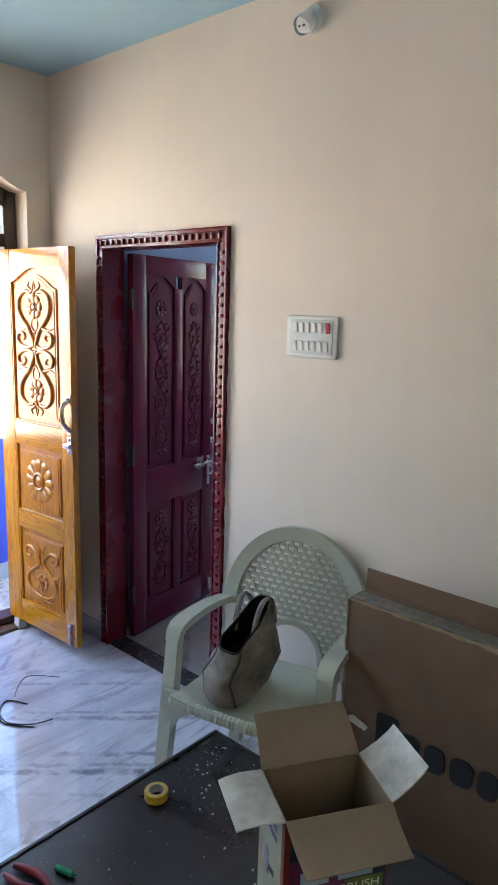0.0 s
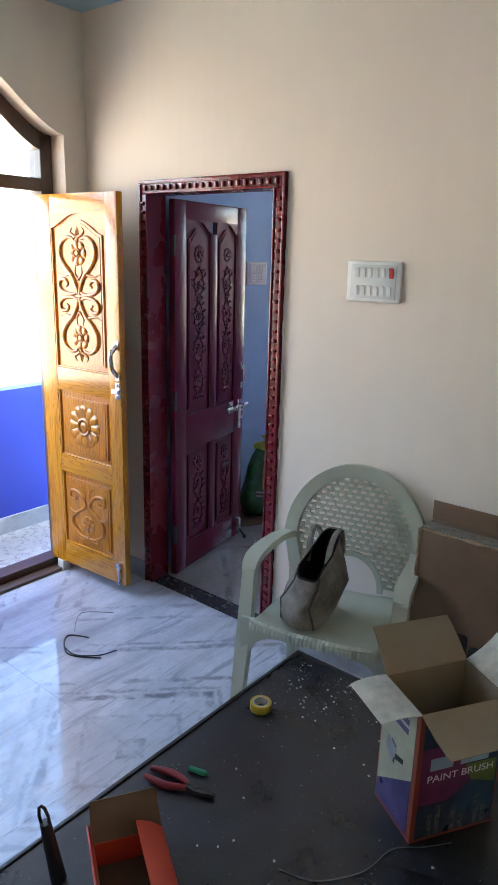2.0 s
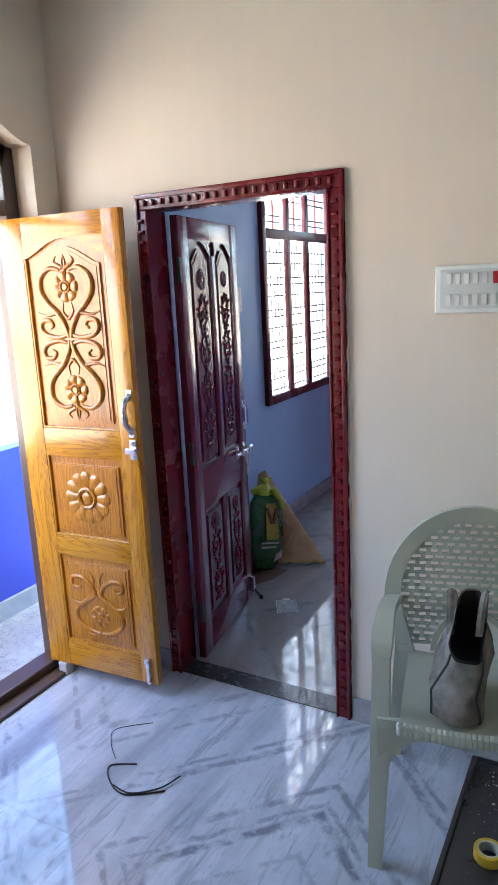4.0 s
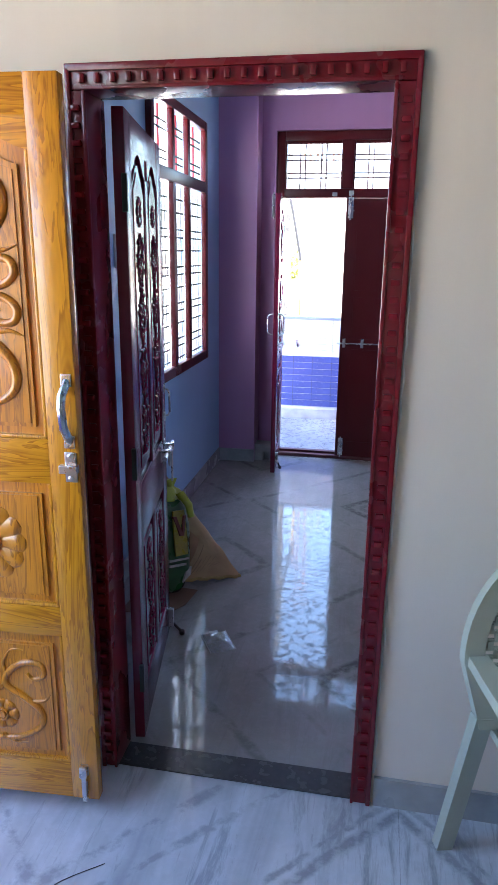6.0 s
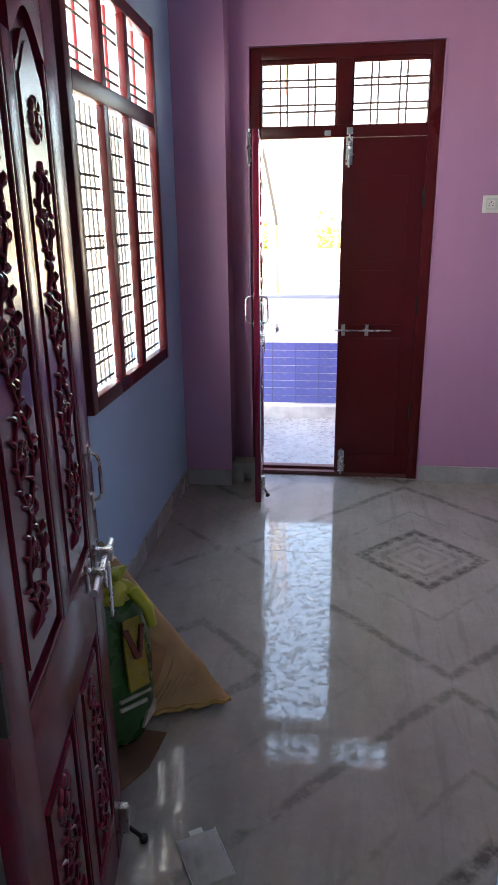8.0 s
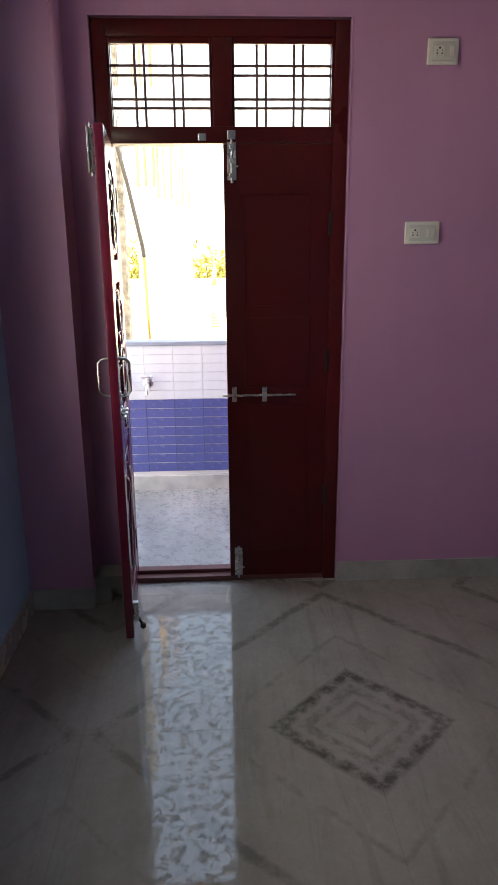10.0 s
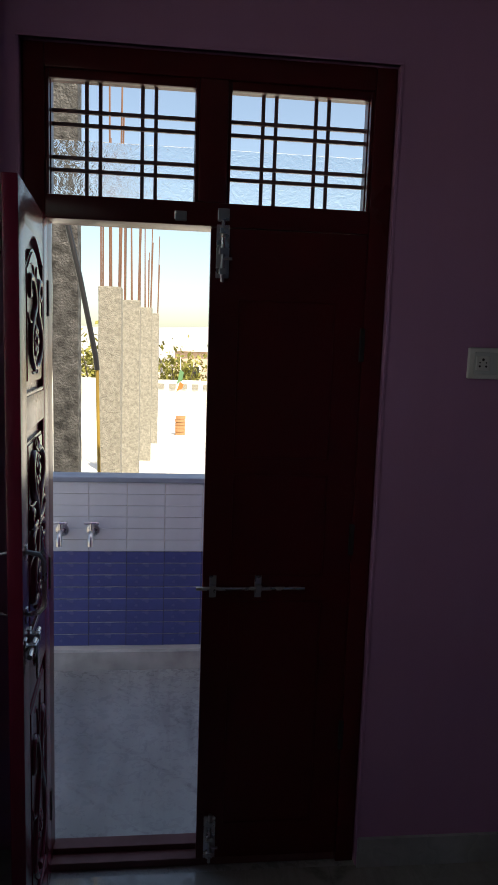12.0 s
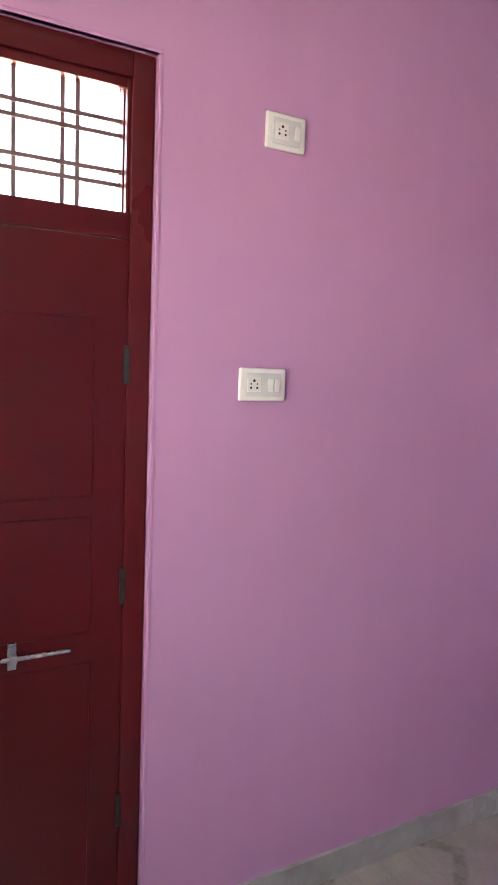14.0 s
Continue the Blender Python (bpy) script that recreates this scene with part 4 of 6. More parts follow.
plate(pose(1.284, 0, 1.660), 0.226, 0.150, "white plastic switchboard with twelve modules on the cream wall", row1 + row2)
plate(pose(1.378, RY1, 1.658), 0.152, 0.094, "white plastic socket and two switches on the lilac wall", [("socket", -0.032, 0), ("rocker", 0.022, 0), ("rocker", 0.044, 0)], "sockets on the lilac wall")
plate(pose(1.421, RY1, 2.362), 0.128, 0.098, "small white plastic socket with one switch, high on the lilac wall", [("socket", -0.016, 0), ("rocker", 0.034, 0)], "sockets on the lilac wall")
plate(pose(RX0, 1.385, 1.625, 0, 0, 90), 0.215, 0.150, "white plastic switchboard on the sky blue wall",
      [("rocker", -0.06 + 0.03 * i, 0.030) for i in range(5)] + [("socket", 0.035, -0.030), ("socket", -0.04, -0.030)])


def lamp_holder(m, label, aim, insert):
    """Angled bulb holder on a round base, with no bulb in it. Its base lies on the wall behind +y."""
    p = thing("lamp_holder", m, label, "lamp holder")
    bm = bmesh.new()
    lathe(bm, [(0.044, 0.0), (0.044, 0.006), (0.036, 0.016), (0.026, 0.022)], 28, pose(0, 0, 0, 90))
    part("base", bm, WHITEP, p, "", 50)
    bm = bmesh.new()
    tilt = pose(0, -0.016, -0.004, aim)
    lathe(bm, [(0.024, 0.0), (0.030, 0.016), (0.034, 0.040), (0.034, 0.058), (0.030, 0.060), (0.027, 0.050)], 24, tilt)
    part("cup", bm, WHITEP, p, "", 50)
    bm = bmesh.new()
    lathe(bm, [(0.024, 0.046), (0.024, 0.0535), (0.010, 0.055)], 20, tilt)
    sk = part("contact", bm, insert, p, "socket insert", 50)
    for d in (-0.009, 0.009):
        bm = bmesh.new()
        lathe(bm, [(0.004, 0.052), (0.004, 0.058)], 8, tilt @ Matrix.Translation((d, 0, 0)))
        part("pin", bm, BLACK, sk)
    return p


lamp_holder(pose(1.222, 0, 2.715), "white plastic angled bulb holder, empty, on the cream wall", 126, GREYP)
# here the dark hollow of the cup is put into the insert's black
lamp_holder(pose(0.985, RY1, 2.745), "white plastic angled bulb holder, empty, on the lilac wall", 108, BLACK)

# ---- things in the hall ----
CHAIRP = surface("pale_green_plastic", (0.465, 0.485, 0.385), 0.42, 0, 0.10, 5, 90, 0.05)
CARD = surface("brown_cardboard", (0.165, 0.098, 0.056), 0.8, 0, 0.16, 5, 70, 0.12)
CARD_IN = surface("grey_board_inside", (0.30, 0.23, 0.155), 0.8, 0, 0.16, 6, 70, 0.12)
CARD_W = surface("whitish_board", (0.54, 0.515, 0.44), 0.75, 0, 0.3, 22, 70, 0.15)
INK = surface("black_print", (0.018, 0.016, 0.015), 0.6)


def scattered_surface():
    """Black table top with pale dust and smears."""
    m, n, l, b = material("dusty_black_laminate")
    v = coords(n, l)
    smear = ramp(n, l, noise_tex(n, l, v, 3.2, 5, 0.65, 0.8), [(0.40, 0.0), (0.78, 1.0)])
    dust = ramp(n, l, noise_tex(n, l, v, 140.0, 2, 0.6), [(0.66, 0.0), (0.74, 1.0)])
    col = mixed(n, l, math_node(n, l, "MULTIPLY", smear, 0.8), (0.011, 0.012, 0.015), (0.042, 0.044, 0.050))
    l.new(mixed(n, l, math_node(n, l, "MULTIPLY", dust, 0.30), col, (0.22, 0.22, 0.21)), b.inputs["Base Color"])
    l.new(ramp(n, l, smear, [(0.0, 0.26), (1.0, 0.5)]), b.inputs["Roughness"])
    bump(n, l, b, noise_tex(n, l, v, 60.0, 3), 0.06, 0.001)
    return m


TABLE = scattered_surface()
TX0, TX1, TY0, TY1, TZ = 1.437, 2.60, -1.86, -0.622, 0.455
table = thing("low_table", pose(0, 0, 0), "low black laminate table strewn with paint chips", "table")
bm = bmesh.new()
soft_box(bm, TX0 + 0.012, TY0 + 0.012, TZ - 0.03, TX1 - 0.012, TY1 - 0.012, TZ, 0.003)
part("tabletop", bm, TABLE, table)
EDGE = surface("black_edge_strip", (0.016, 0.016, 0.018), 0.35)
for a in ((TX0, TY0, TX0 + 0.012, TY1), (TX1 - 0.012, TY0, TX1, TY1), (TX0 + 0.012, TY0, TX1 - 0.012, TY0 + 0.012), (TX0 + 0.012, TY1 - 0.012, TX1 - 0.012, TY1)):
    bm = bmesh.new()
    soft_box(bm, a[0], a[1], TZ - 0.045, a[2], a[3], TZ + 0.004, 0.003)
    part("edge_strip", bm, EDGE, table)
for x in (TX0 + 0.06, TX1 - 0.06):
    for y in (TY0 + 0.06, TY1 - 0.06):
        bm = bmesh.new()
        soft_box(bm, x - 0.025, y - 0.025, 0, x + 0.025, y + 0.025, TZ - 0.03, 0.004)
        part("leg", bm, EDGE, table)

rng = random.Random(5)
bm = bmesh.new()
for i in range(330):
    if i < 150:
        x, y = TX0 + 0.05 + abs(rng.gauss(0, 0.16)), TY1 - 0.04 - abs(rng.gauss(0, 0.14))
    else:
        x, y = rng.uniform(TX0 + 0.03, TX1 - 0.05), rng.uniform(TY0 + 0.05, TY1 - 0.03)
    s = rng.choice((0.0009, 0.0011, 0.0014, 0.0018, 0.0034))
    vs = [(x + s * math.cos(a) * rng.uniform(0.6, 1.4), y + s * math.sin(a) * rng.uniform(0.6, 1.4)) for a in (0.3, 1.9, 3.3, 4.9)]
    prism(bm, vs, 2, TZ + 0.0005, TZ + 0.0005 + s * 0.5)
solid("paint_chips", bm, surface("white_paint_flakes", (0.52, 0.52, 0.50), 0.7), "scattered white paint chips on the black table", "paint chips", "stuff")

# chair: one-piece moulded plastic with a basket-weave back
chair = thing("armchair", pose(1.376, -0.268, 0, 0, 0, 14.5), "pale green moulded plastic armchair with woven-pattern back", "chair")


def back_y(z):
    return 0.135 + (z - 0.48) * 0.17


bm = bmesh.new()
N, M = 14, 10
grid = {}
for i in range(N + 1):
    for j in range(M + 1):
        u, v = i / N * 2 - 1, j / M
        w = 0.225 - 0.02 * v
        z = 0.487 - 0.016 * (1 - u * u) * (0.4 + 0.6 * v) - 0.02 * v + (0.012 * max(0, 1 - v * 8))
        y = -0.325 + 0.47 * v - 0.02 * (1 - u * u) * (1 - v)
        grid[i, j] = (u * w, y, z)
tops = {k: bm.verts.new(p) for k, p in grid.items()}
lows = {k: bm.verts.new((p[0], p[1], p[2] - 0.022)) for k, p in grid.items()}
for i in range(N):
    for j in range(M):
        bm.faces.new((tops[i, j], tops[i + 1, j], tops[i + 1, j + 1], tops[i, j + 1]))
        bm.faces.new((lows[i, j], lows[i, j + 1], lows[i + 1, j + 1], lows[i + 1, j]))
for i in range(N):
    bm.faces.new((tops[i, 0], lows[i, 0], lows[i + 1, 0], tops[i + 1, 0]))
    bm.faces.new((tops[i, M], tops[i + 1, M], lows[i + 1, M], lows[i, M]))
for j in range(M):
    bm.faces.new((tops[0, j], tops[0, j + 1], lows[0, j + 1], lows[0, j]))
    bm.faces.new((tops[N, j], lows[N, j], lows[N, j + 1], tops[N, j + 1]))
seat = part("seat", bm, CHAIRP, chair, "", 50)
bm = bmesh.new()
for i in range(30):
    u = -0.97 + 1.94 * i / 29
    x, y = u * 0.225, -0.326 - 0.02 * (1 - u * u)
    tube(bm, [(x, y + 0.020, 0.489), (x, y + 0.010, 0.486), (x, y + 0.008, 0.480), (x, y + 0.010, 0.468)], 0.0122, 10)
part("ribbed_edge", bm, CHAIRP, seat, "", 60)
bm = bmesh.new()
edge = [(0.268, 0.20), (0.262, 0.27), (0.248, 0.335), (0.222, 0.385), (0.180, 0.412), (0.10, 0.420), (0.0, 0.422)]
prism(bm, [(-x, z) for x, z in edge] + [(x, z) for x, z in reversed(edge[:-1])] + [(0.285, 0.24), (0.285, 0.474), (-0.285, 0.474), (-0.285, 0.24)], 1, -0.272, -0.258)
part("apron", bm, CHAIRP, seat, "", 40)

# back: broad arch and woven field
CZ, AW, AH = 0.650, 0.262, 0.288


def band(bm, pts, wide, thick):
    """A flat strip along pts, each (place, side, normal); wide: one width, or one for each point."""
    rows = []
    for (p, s, nrm) in pts:
        w = wide[len(rows)] if isinstance(wide, (list, tuple)) else wide
        p, s, nrm = Vector(p), Vector(s).normalized() * w / 2, Vector(nrm).normalized() * thick / 2
        rows.append([bm.verts.new(p + s + nrm), bm.verts.new(p + s * 1.1 - nrm), bm.verts.new(p - s * 1.1 - nrm), bm.verts.new(p - s + nrm)])
    for a, b in zip(rows, rows[1:]):
        for k in range(4):
            bm.faces.new((a[k], a[(k + 1) % 4], b[(k + 1) % 4], b[k]))
    bm.faces.new(rows[0])
    bm.faces.new(rows[-1][::-1])


bm = bmesh.new()
arc = []
for i in range(29):
    a = math.pi * i / 28
    x, z = AW * math.cos(a), CZ + AH * math.sin(a)
    arc.append(((x, back_y(z) - 0.008, z), (math.cos(a), 0, math.sin(a)), (0, -1, 0.15)))
tail = [((AW * (1 - 0.06 * k), back_y(CZ - 0.06 * k) - 0.006, CZ - 0.06 * k), (1, 0, 0), (0, -1, 0.15)) for k in (3, 2, 1)]
tail2 = [((-p[0], p[1], p[2]), (-1, 0, 0), n) for p, s, n in tail[::-1]]
band(bm, tail + arc + tail2, 0.052, 0.026)
bmesh.ops.bevel(bm, geom=[e for e in bm.edges if len(e.link_faces) == 2 and e.calc_face_angle(0) > 0.6], offset=0.006, segments=2, affect="EDGES")
frame_back = part("backrest", bm, CHAIRP, chair, "", 50)
# inner lower arch, open beneath
bm = bmesh.new()
arc = []
for i in range(15):
    a = math.pi * i / 14
    x, z = 0.125 * math.cos(a), 0.475 + 0.135 * math.sin(a)
    arc.append(((x, back_y(z), z), (math.cos(a), 0, math.sin(a)), (0, -1, 0.15)))
band(bm, arc, 0.02, 0.016)
part("lower_arch", bm, CHAIRP, frame_back, "", 50)
bm = bmesh.new()
hw, pitch, step = 0.234, 0.0215, 0.036
k = 0
z = 0.50
while z < 0.925:
    inside = hw * math.sqrt(max(0, 1 - ((z - CZ) / (AH - 0.018)) ** 2)) if z > CZ else hw - (CZ - z) * 0.15
    hole = 0.125 * math.sqrt(max(0, 1 - ((z - 0.475) / 0.145) ** 2)) if z < 0.62 else 0
    y = back_y(z)
    if inside > 0.02:
        for a, b in ([(-inside, inside)] if hole == 0 else [(-inside, -hole), (hole, inside)]):
            soft = 0.0035
            box(bm, a, y - soft, z - 0.0048, b, y + soft, z + 0.0048)
            n0 = math.ceil((a - (k % 2) * step / 2) / step)
            x = n0 * step + (k % 2) * step / 2
            while x < b - 0.008:
                if x > a + 0.008 and abs(x) < hw:
                    # the holes are widest in the middle rows
                    hv = 0.0045 if abs(z - 0.735) < 0.05 and abs(x) < 0.13 else 0.0072
                    box(bm, x - hv, y - soft - 0.0015, z, x + hv, y + soft - 0.001, z + pitch)
                x += step
    z += pitch
    k += 1
part("woven_panel", bm, CHAIRP, frame_back, "moulded basket-weave panel")
for s in (-1, 1):
    bm = bmesh.new()
    pts = [((s * 0.250, 0.152, 0.650), (1, 0, 0), (0, 0.2, 1)), ((s * 0.262, 0.10, 0.668), (1, 0, 0), (0, 0.1, 1)), ((s * 0.271, 0.02, 0.678), (1, 0, 0), (0, 0, 1)),
           ((s * 0.275, -0.07, 0.684), (1, 0, 0), (0, 0, 1)), ((s * 0.276, -0.15, 0.684), (1, 0, 0), (0, -0.1, 1)), ((s * 0.276, -0.195, 0.678), (1, 0, 0), (0, -0.4, 1)),
           ((s * 0.276, -0.217, 0.663), (1, 0, 0), (0, -0.9, 0.7)), ((s * 0.277, -0.224, 0.635), (1, 0, 0), (0, -1, 0.2))]
    band(bm, pts, [0.050, 0.050, 0.052, 0.056, 0.060, 0.060, 0.056, 0.052], 0.024)
    bmesh.ops.bevel(bm, geom=[e for e in bm.edges if len(e.link_faces) == 2 and e.calc_face_angle(0) > 0.6], offset=0.009, segments=3, affect="EDGES")
    part("armrest", bm, CHAIRP, chair, "", 60)
    bm = bmesh.new()
    pts = [((s * (0.277 + 0.016 * f * f), -0.216 - 0.082 * f, 0.650 * (1 - f)), (1, 0.12 * s, 0), (0, -1, 0)) for f in (0, 0.12, 0.25, 0.4, 0.55, 0.75, 1)]
    band(bm, pts, [0.050, 0.051, 0.053, 0.055, 0.053, 0.048, 0.042], 0.036)
    bmesh.ops.bevel(bm, geom=[e for e in bm.edges if len(e.link_faces) == 2 and e.calc_face_angle(0) > 0.6], offset=0.010, segments=3, affect="EDGES")
    part("leg", bm, CHAIRP, chair, "", 60)
    bm = bmesh.new()
    pts = [((s * (0.228 + 0.03 * f), 0.135 + 0.085 * f, 0.50 * (1 - f)), (1, 0, 0), (0, -1, 0)) for f in (0, 0.33, 0.66, 1)]
    band(bm, pts, 0.045, 0.035)
    bmesh.ops.bevel(bm, geom=[e for e in bm.edges if len(e.link_faces) == 2 and e.calc_face_angle(0) > 0.6], offset=0.007, segments=2, affect="EDGES")
    part("leg", bm, CHAIRP, chair, "", 50)

# canvas tool bag on the seat
CANVAS = surface("grey_canvas", (0.25, 0.22, 0.185), 0.85, 0, 0.5, 16, 160, 0.5)
DARKIN = surface("near_black_inside", (0.02, 0.018, 0.018), 0.9)
PIPE = surface("dark_piping", (0.06, 0.055, 0.05), 0.7)
bag = thing("tool_bag", pose(1.352, -0.437, 0.488, 0, 0, 4), "worn grey canvas tool bag, mouth open, on the chair", "bag")


def droop(y, z):
    """The bag's mouth sags towards the front."""
    return 0.46 * y * (z / 0.225) ** 2


def ring(w, d, z, lean=0.0, puff=0.0, k=28):
    out = []
    for i in range(k):
        a = 2 * math.pi * i / k
        c, s = math.cos(a), math.sin(a)
        e = 0.42
        x = w / 2 * math.copysign(abs(c) ** e, c)
        y = d / 2 * math.copysign(abs(s) ** e, s)
        q = noise.noise((x * 14, y * 14, z * 12)) * 0.013 + puff * noise.noise((x * 7 + 3, y * 7, z * 9)) * 0.022
        out.append((x + q + lean * z, y + q * 0.8, z + droop(y, z) + noise.noise((x * 9, y * 9, 4.0)) * 0.010 * (z > 0.1)))
    return out


def loft(bm, rings, close_low=True, close_high=False):
    vs = [[bm.verts.new(p) for p in r] for r in rings]
    for a, b in zip(vs, vs[1:]):
        for i in range(len(a)):
            bm.faces.new((a[i], a[(i + 1) % len(a)], b[(i + 1) % len(b)], b[i]))
    if close_low:
        bm.faces.new(vs[0][::-1])
    if close_high:
        bm.faces.new(vs[-1])


bm = bmesh.new()
prof = [(0.135, 0.265, 0.004), (0.148, 0.280, 0.012), (0.152, 0.284, 0.05), (0.148, 0.278, 0.10), (0.128, 0.262, 0.15), (0.100, 0.246, 0.200), (0.074, 0.226, 0.245)]
loft(bm, [ring(w, d, z, 0.12, 1.0) for w, d, z in prof])
part("body", bm, CANVAS, bag, "", 60)
bm = bmesh.new()
loft(bm, [ring(w - 0.012, d - 0.016, z + 0.001, 0.12, 1.0) for w, d, z in (prof[6], prof[5], prof[4], prof[3])], False, True)
part("lining", bm, DARKIN, bag, "near-black inside of the bag's mouth", 60)
for sx, zz in ((-1, 0.0), (1, 0.01)):
    bm = bmesh.new()
    pts = [(sx * 0.040 + 0.02 + 0.010 * sx * (1 - abs(i / 8 - 1)), 0.010 + 0.115 * i / 16, 0.200 + 0.112 * math.sin(math.pi * i / 16) ** 0.6 + zz) for i in range(17)]
    band(bm, [(p, (0, 1, 0) if 4 < i < 12 else (0, 1, 0.3), (1, 0, 0.2)) for i, p in enumerate(pts)], 0.004, 0.022)
    tube(bm, [(p[0] + 0.001, p[1], p[2]) for p in pts], 0.0058, 6)
    part("handle", bm, CANVAS, bag, "", 60)
for k in (17, 25):
    bm = bmesh.new()
    tube(bm, [ring(w + 0.003, d + 0.003, z, 0.12, 1.0)[k] for w, d, z in prof], 0.0040, 6)
    part("piping", bm, PIPE, bag, "", 60)

# flat television carton against the wall
carton = thing("carton", pose(0, 0, 0), "large flat brown cardboard carton leaning by the wall", "carton")
cx0, cx1, cy0, cy1, cz1 = 1.683, 2.80, -0.290, -0.165, 0.872
bm = bmesh.new()
soft_box(bm, cx0, cy0, 0.0, cx1, cy1, cz1, 0.006)
bmesh.ops.subdivide_edges(bm, edges=[e for e in bm.edges if e.calc_length() > 0.3], cuts=14, use_grid_fill=True)
for v in bm.verts:
    v.co += Vector((0, 1, 0.4)) * noise.noise(v.co * 5) * 0.004
body_c = part("body", bm, CARD, carton, "", 40)
bm = bmesh.new()
soft_box(bm, cx0 - 0.006, cy1 - 0.012, cz1 - 0.002, cx1, cy1 - 0.004, cz1 + 0.066, 0.002)
part("flap", bm, CARD, carton, "raised cardboard flap")
bm = bmesh.new()
box(bm, cx0 + 0.004, cy0 + 0.010, cz1 + 0.001, cx1 - 0.01, cy0 + 0.070, cz1 + 0.004)
tape_s = part("tape_strip", bm, surface("grey_packing_tape", (0.15, 0.145, 0.13), 0.35, 0, 0.3, 30, 90, 0.1), carton, "printed grey packing tape")
bm = bmesh.new()
for i in range(34):
    x = cx0 + 0.03 + i * 0.031
    for s in (-1, 1):
        tube(bm, [(x - 0.012, cy0 + 0.040 + s * 0.016, cz1 + 0.0045), (x + 0.012, cy0 + 0.040 - s * 0.016, cz1 + 0.0045)], 0.0011, 4)
part("print", bm, CARD_IN, tape_s)
# scuffed, torn edges of the carton
SCUFF = surface("torn_cardboard", (0.30, 0.205, 0.125), 0.9, 0, 0.3, 20, 90, 0.4)
for pts in ([(cx0 + 0.002, cy0 + 0.002, 0.02 + 0.85 * k / 40) for k in range(41)], [(cx0 + 0.01 + 1.08 * k / 40, cy0 + 0.003, cz1 - 0.002) for k in range(41)]):
    bm = bmesh.new()
    tube(bm, pts, 0.0075, 6, True, lambda q: 0.35 + 1.1 * abs(noise.noise((q * 17, 2.0, 0.5))) + 0.5 * abs(noise.noise((q * 61, 5.0, 0.5))))
    part("torn_edge", bm, SCUFF, carton, "scuffed torn cardboard edge", 50)
# bold black print, as plain blocks
for i, (w, h) in enumerate(((0.074, 0.112), (0.066, 0.082), (0.064, 0.082), (0.066, 0.082), (0.060, 0.082), (0.064, 0.082), (0.064, 0.082), (0.026, 0.112))):
    x = 1.815 + i * 0.082
    bm = bmesh.new()
    z0 = 0.428
    r = 0.022 if 0 < i < 7 else 0.012
    ring_pts = [(cx + r * math.cos(q), cz + r * math.sin(q)) for cx, cz, q0 in ((x + w - r, z0 + r, -90), (x + w - r, z0 + h - r, 0), (x + r, z0 + h - r, 90), (x + r, z0 + r, 180))
                for q in [radians(q0 + 90 * k / 5) for k in range(6)]]
    prism(bm, ring_pts, 1, cy0 - 0.0055, cy0 + 0.002)
    part("print_block", bm, INK, carton, "bold black rounded print block")
bm = bmesh.new()
prism(bm, [(1.700, 0.472), (1.735, 0.498), (1.790, 0.478), (1.782, 0.462), (1.74, 0.470)], 1, -0.306, -0.302)
part("torn_label", bm, CARD_W, carton, "torn white label")

# open paint-brush box
BX = Vector((2.085, -1.098, TZ + 0.001))
DR, DL = Vector((0.529, 0.849, 0)), Vector((-0.849, 0.529, 0))
PW, PD, PH = 0.225, 0.155, 0.342
pm = Matrix(((DR.x, DL.x, 0, BX.x), (DR.y, DL.y, 0, BX.y), (0, 0, 1, BX.z), (0, 0, 0, 1)))
pbox = thing("paint_brush_box", pm, "open printed cardboard box for paint brushes on the table", "box")
RED = surface("orange_red_print", (0.26, 0.045, 0.02), 0.45)
FACEC = surface("cream_print", (0.36, 0.35, 0.24), 0.4, 0, 0.2, 12)
VIOLET = surface("violet_print", (0.06, 0.045, 0.14), 0.4, 0, 0.4, 12)
MAGENTA = surface("magenta_print", (0.15, 0.02, 0.075), 0.4, 0, 0.4, 12)
LIME = surface("lime_print", (0.15, 0.20, 0.03), 0.4, 0, 0.4, 12)
NAVY = surface("night_print", (0.02, 0.035, 0.06), 0.4, 0, 0.5, 16)
TEAL = surface("teal_print", (0.02, 0.06, 0.10), 0.4, 0, 0.4, 12)
t = 0.003
for x0, y0, x1, y1, mt, lb in ((0, 0, PW, t, CARD_IN, "front wall"), (0, PD - t, PW, PD, CARD_IN, "back wall"), (0, t, t, PD - t, CARD_IN, "side wall"), (PW - t, t, PW, PD - t, CARD_IN, "side wall")):
    bm = bmesh.new()
    box(bm, x0, y0, 0, x1, y1, PH)
    part("wall", bm, mt, pbox)
bm = bmesh.new()
box(bm, t, t, 0, PW - t, PD - t, 0.003)
part("bottom", bm, CARD_IN, pbox)


def print_patch(parent, poly, face, mat, lift=0.0006, name="print"):
    """A printed patch on the front (face 0) or on the side (face 1) of the box."""
    bm = bmesh.new()
    if face == 0:
        prism(bm, poly, 1, -lift, -lift + 0.0005)
    else:
        prism(bm, poly, 0, -lift, -lift + 0.0005)
    return part(name, bm, mat, parent)


R = lambda a, b, c, d: [(a, b), (c, b), (c, d), (a, d)]
print_patch(pbox, R(0, 0, PW, PH), 0, RED)
front = print_patch(pbox, R(0.012, 0.008, PW - 0.004, PH - 0.01), 0, NAVY, 0.0012)
print_patch(front, [(0.012, 0.10), (0.012, 0.25), (0.10, 0.25), (0.15, 0.14), (0.09, 0.10)], 0, MAGENTA, 0.0018)
print_patch(front, [(0.15, 0.14), (0.13, 0.185), (0.215, 0.185), (0.215, 0.12)], 0, LIME, 0.0018)
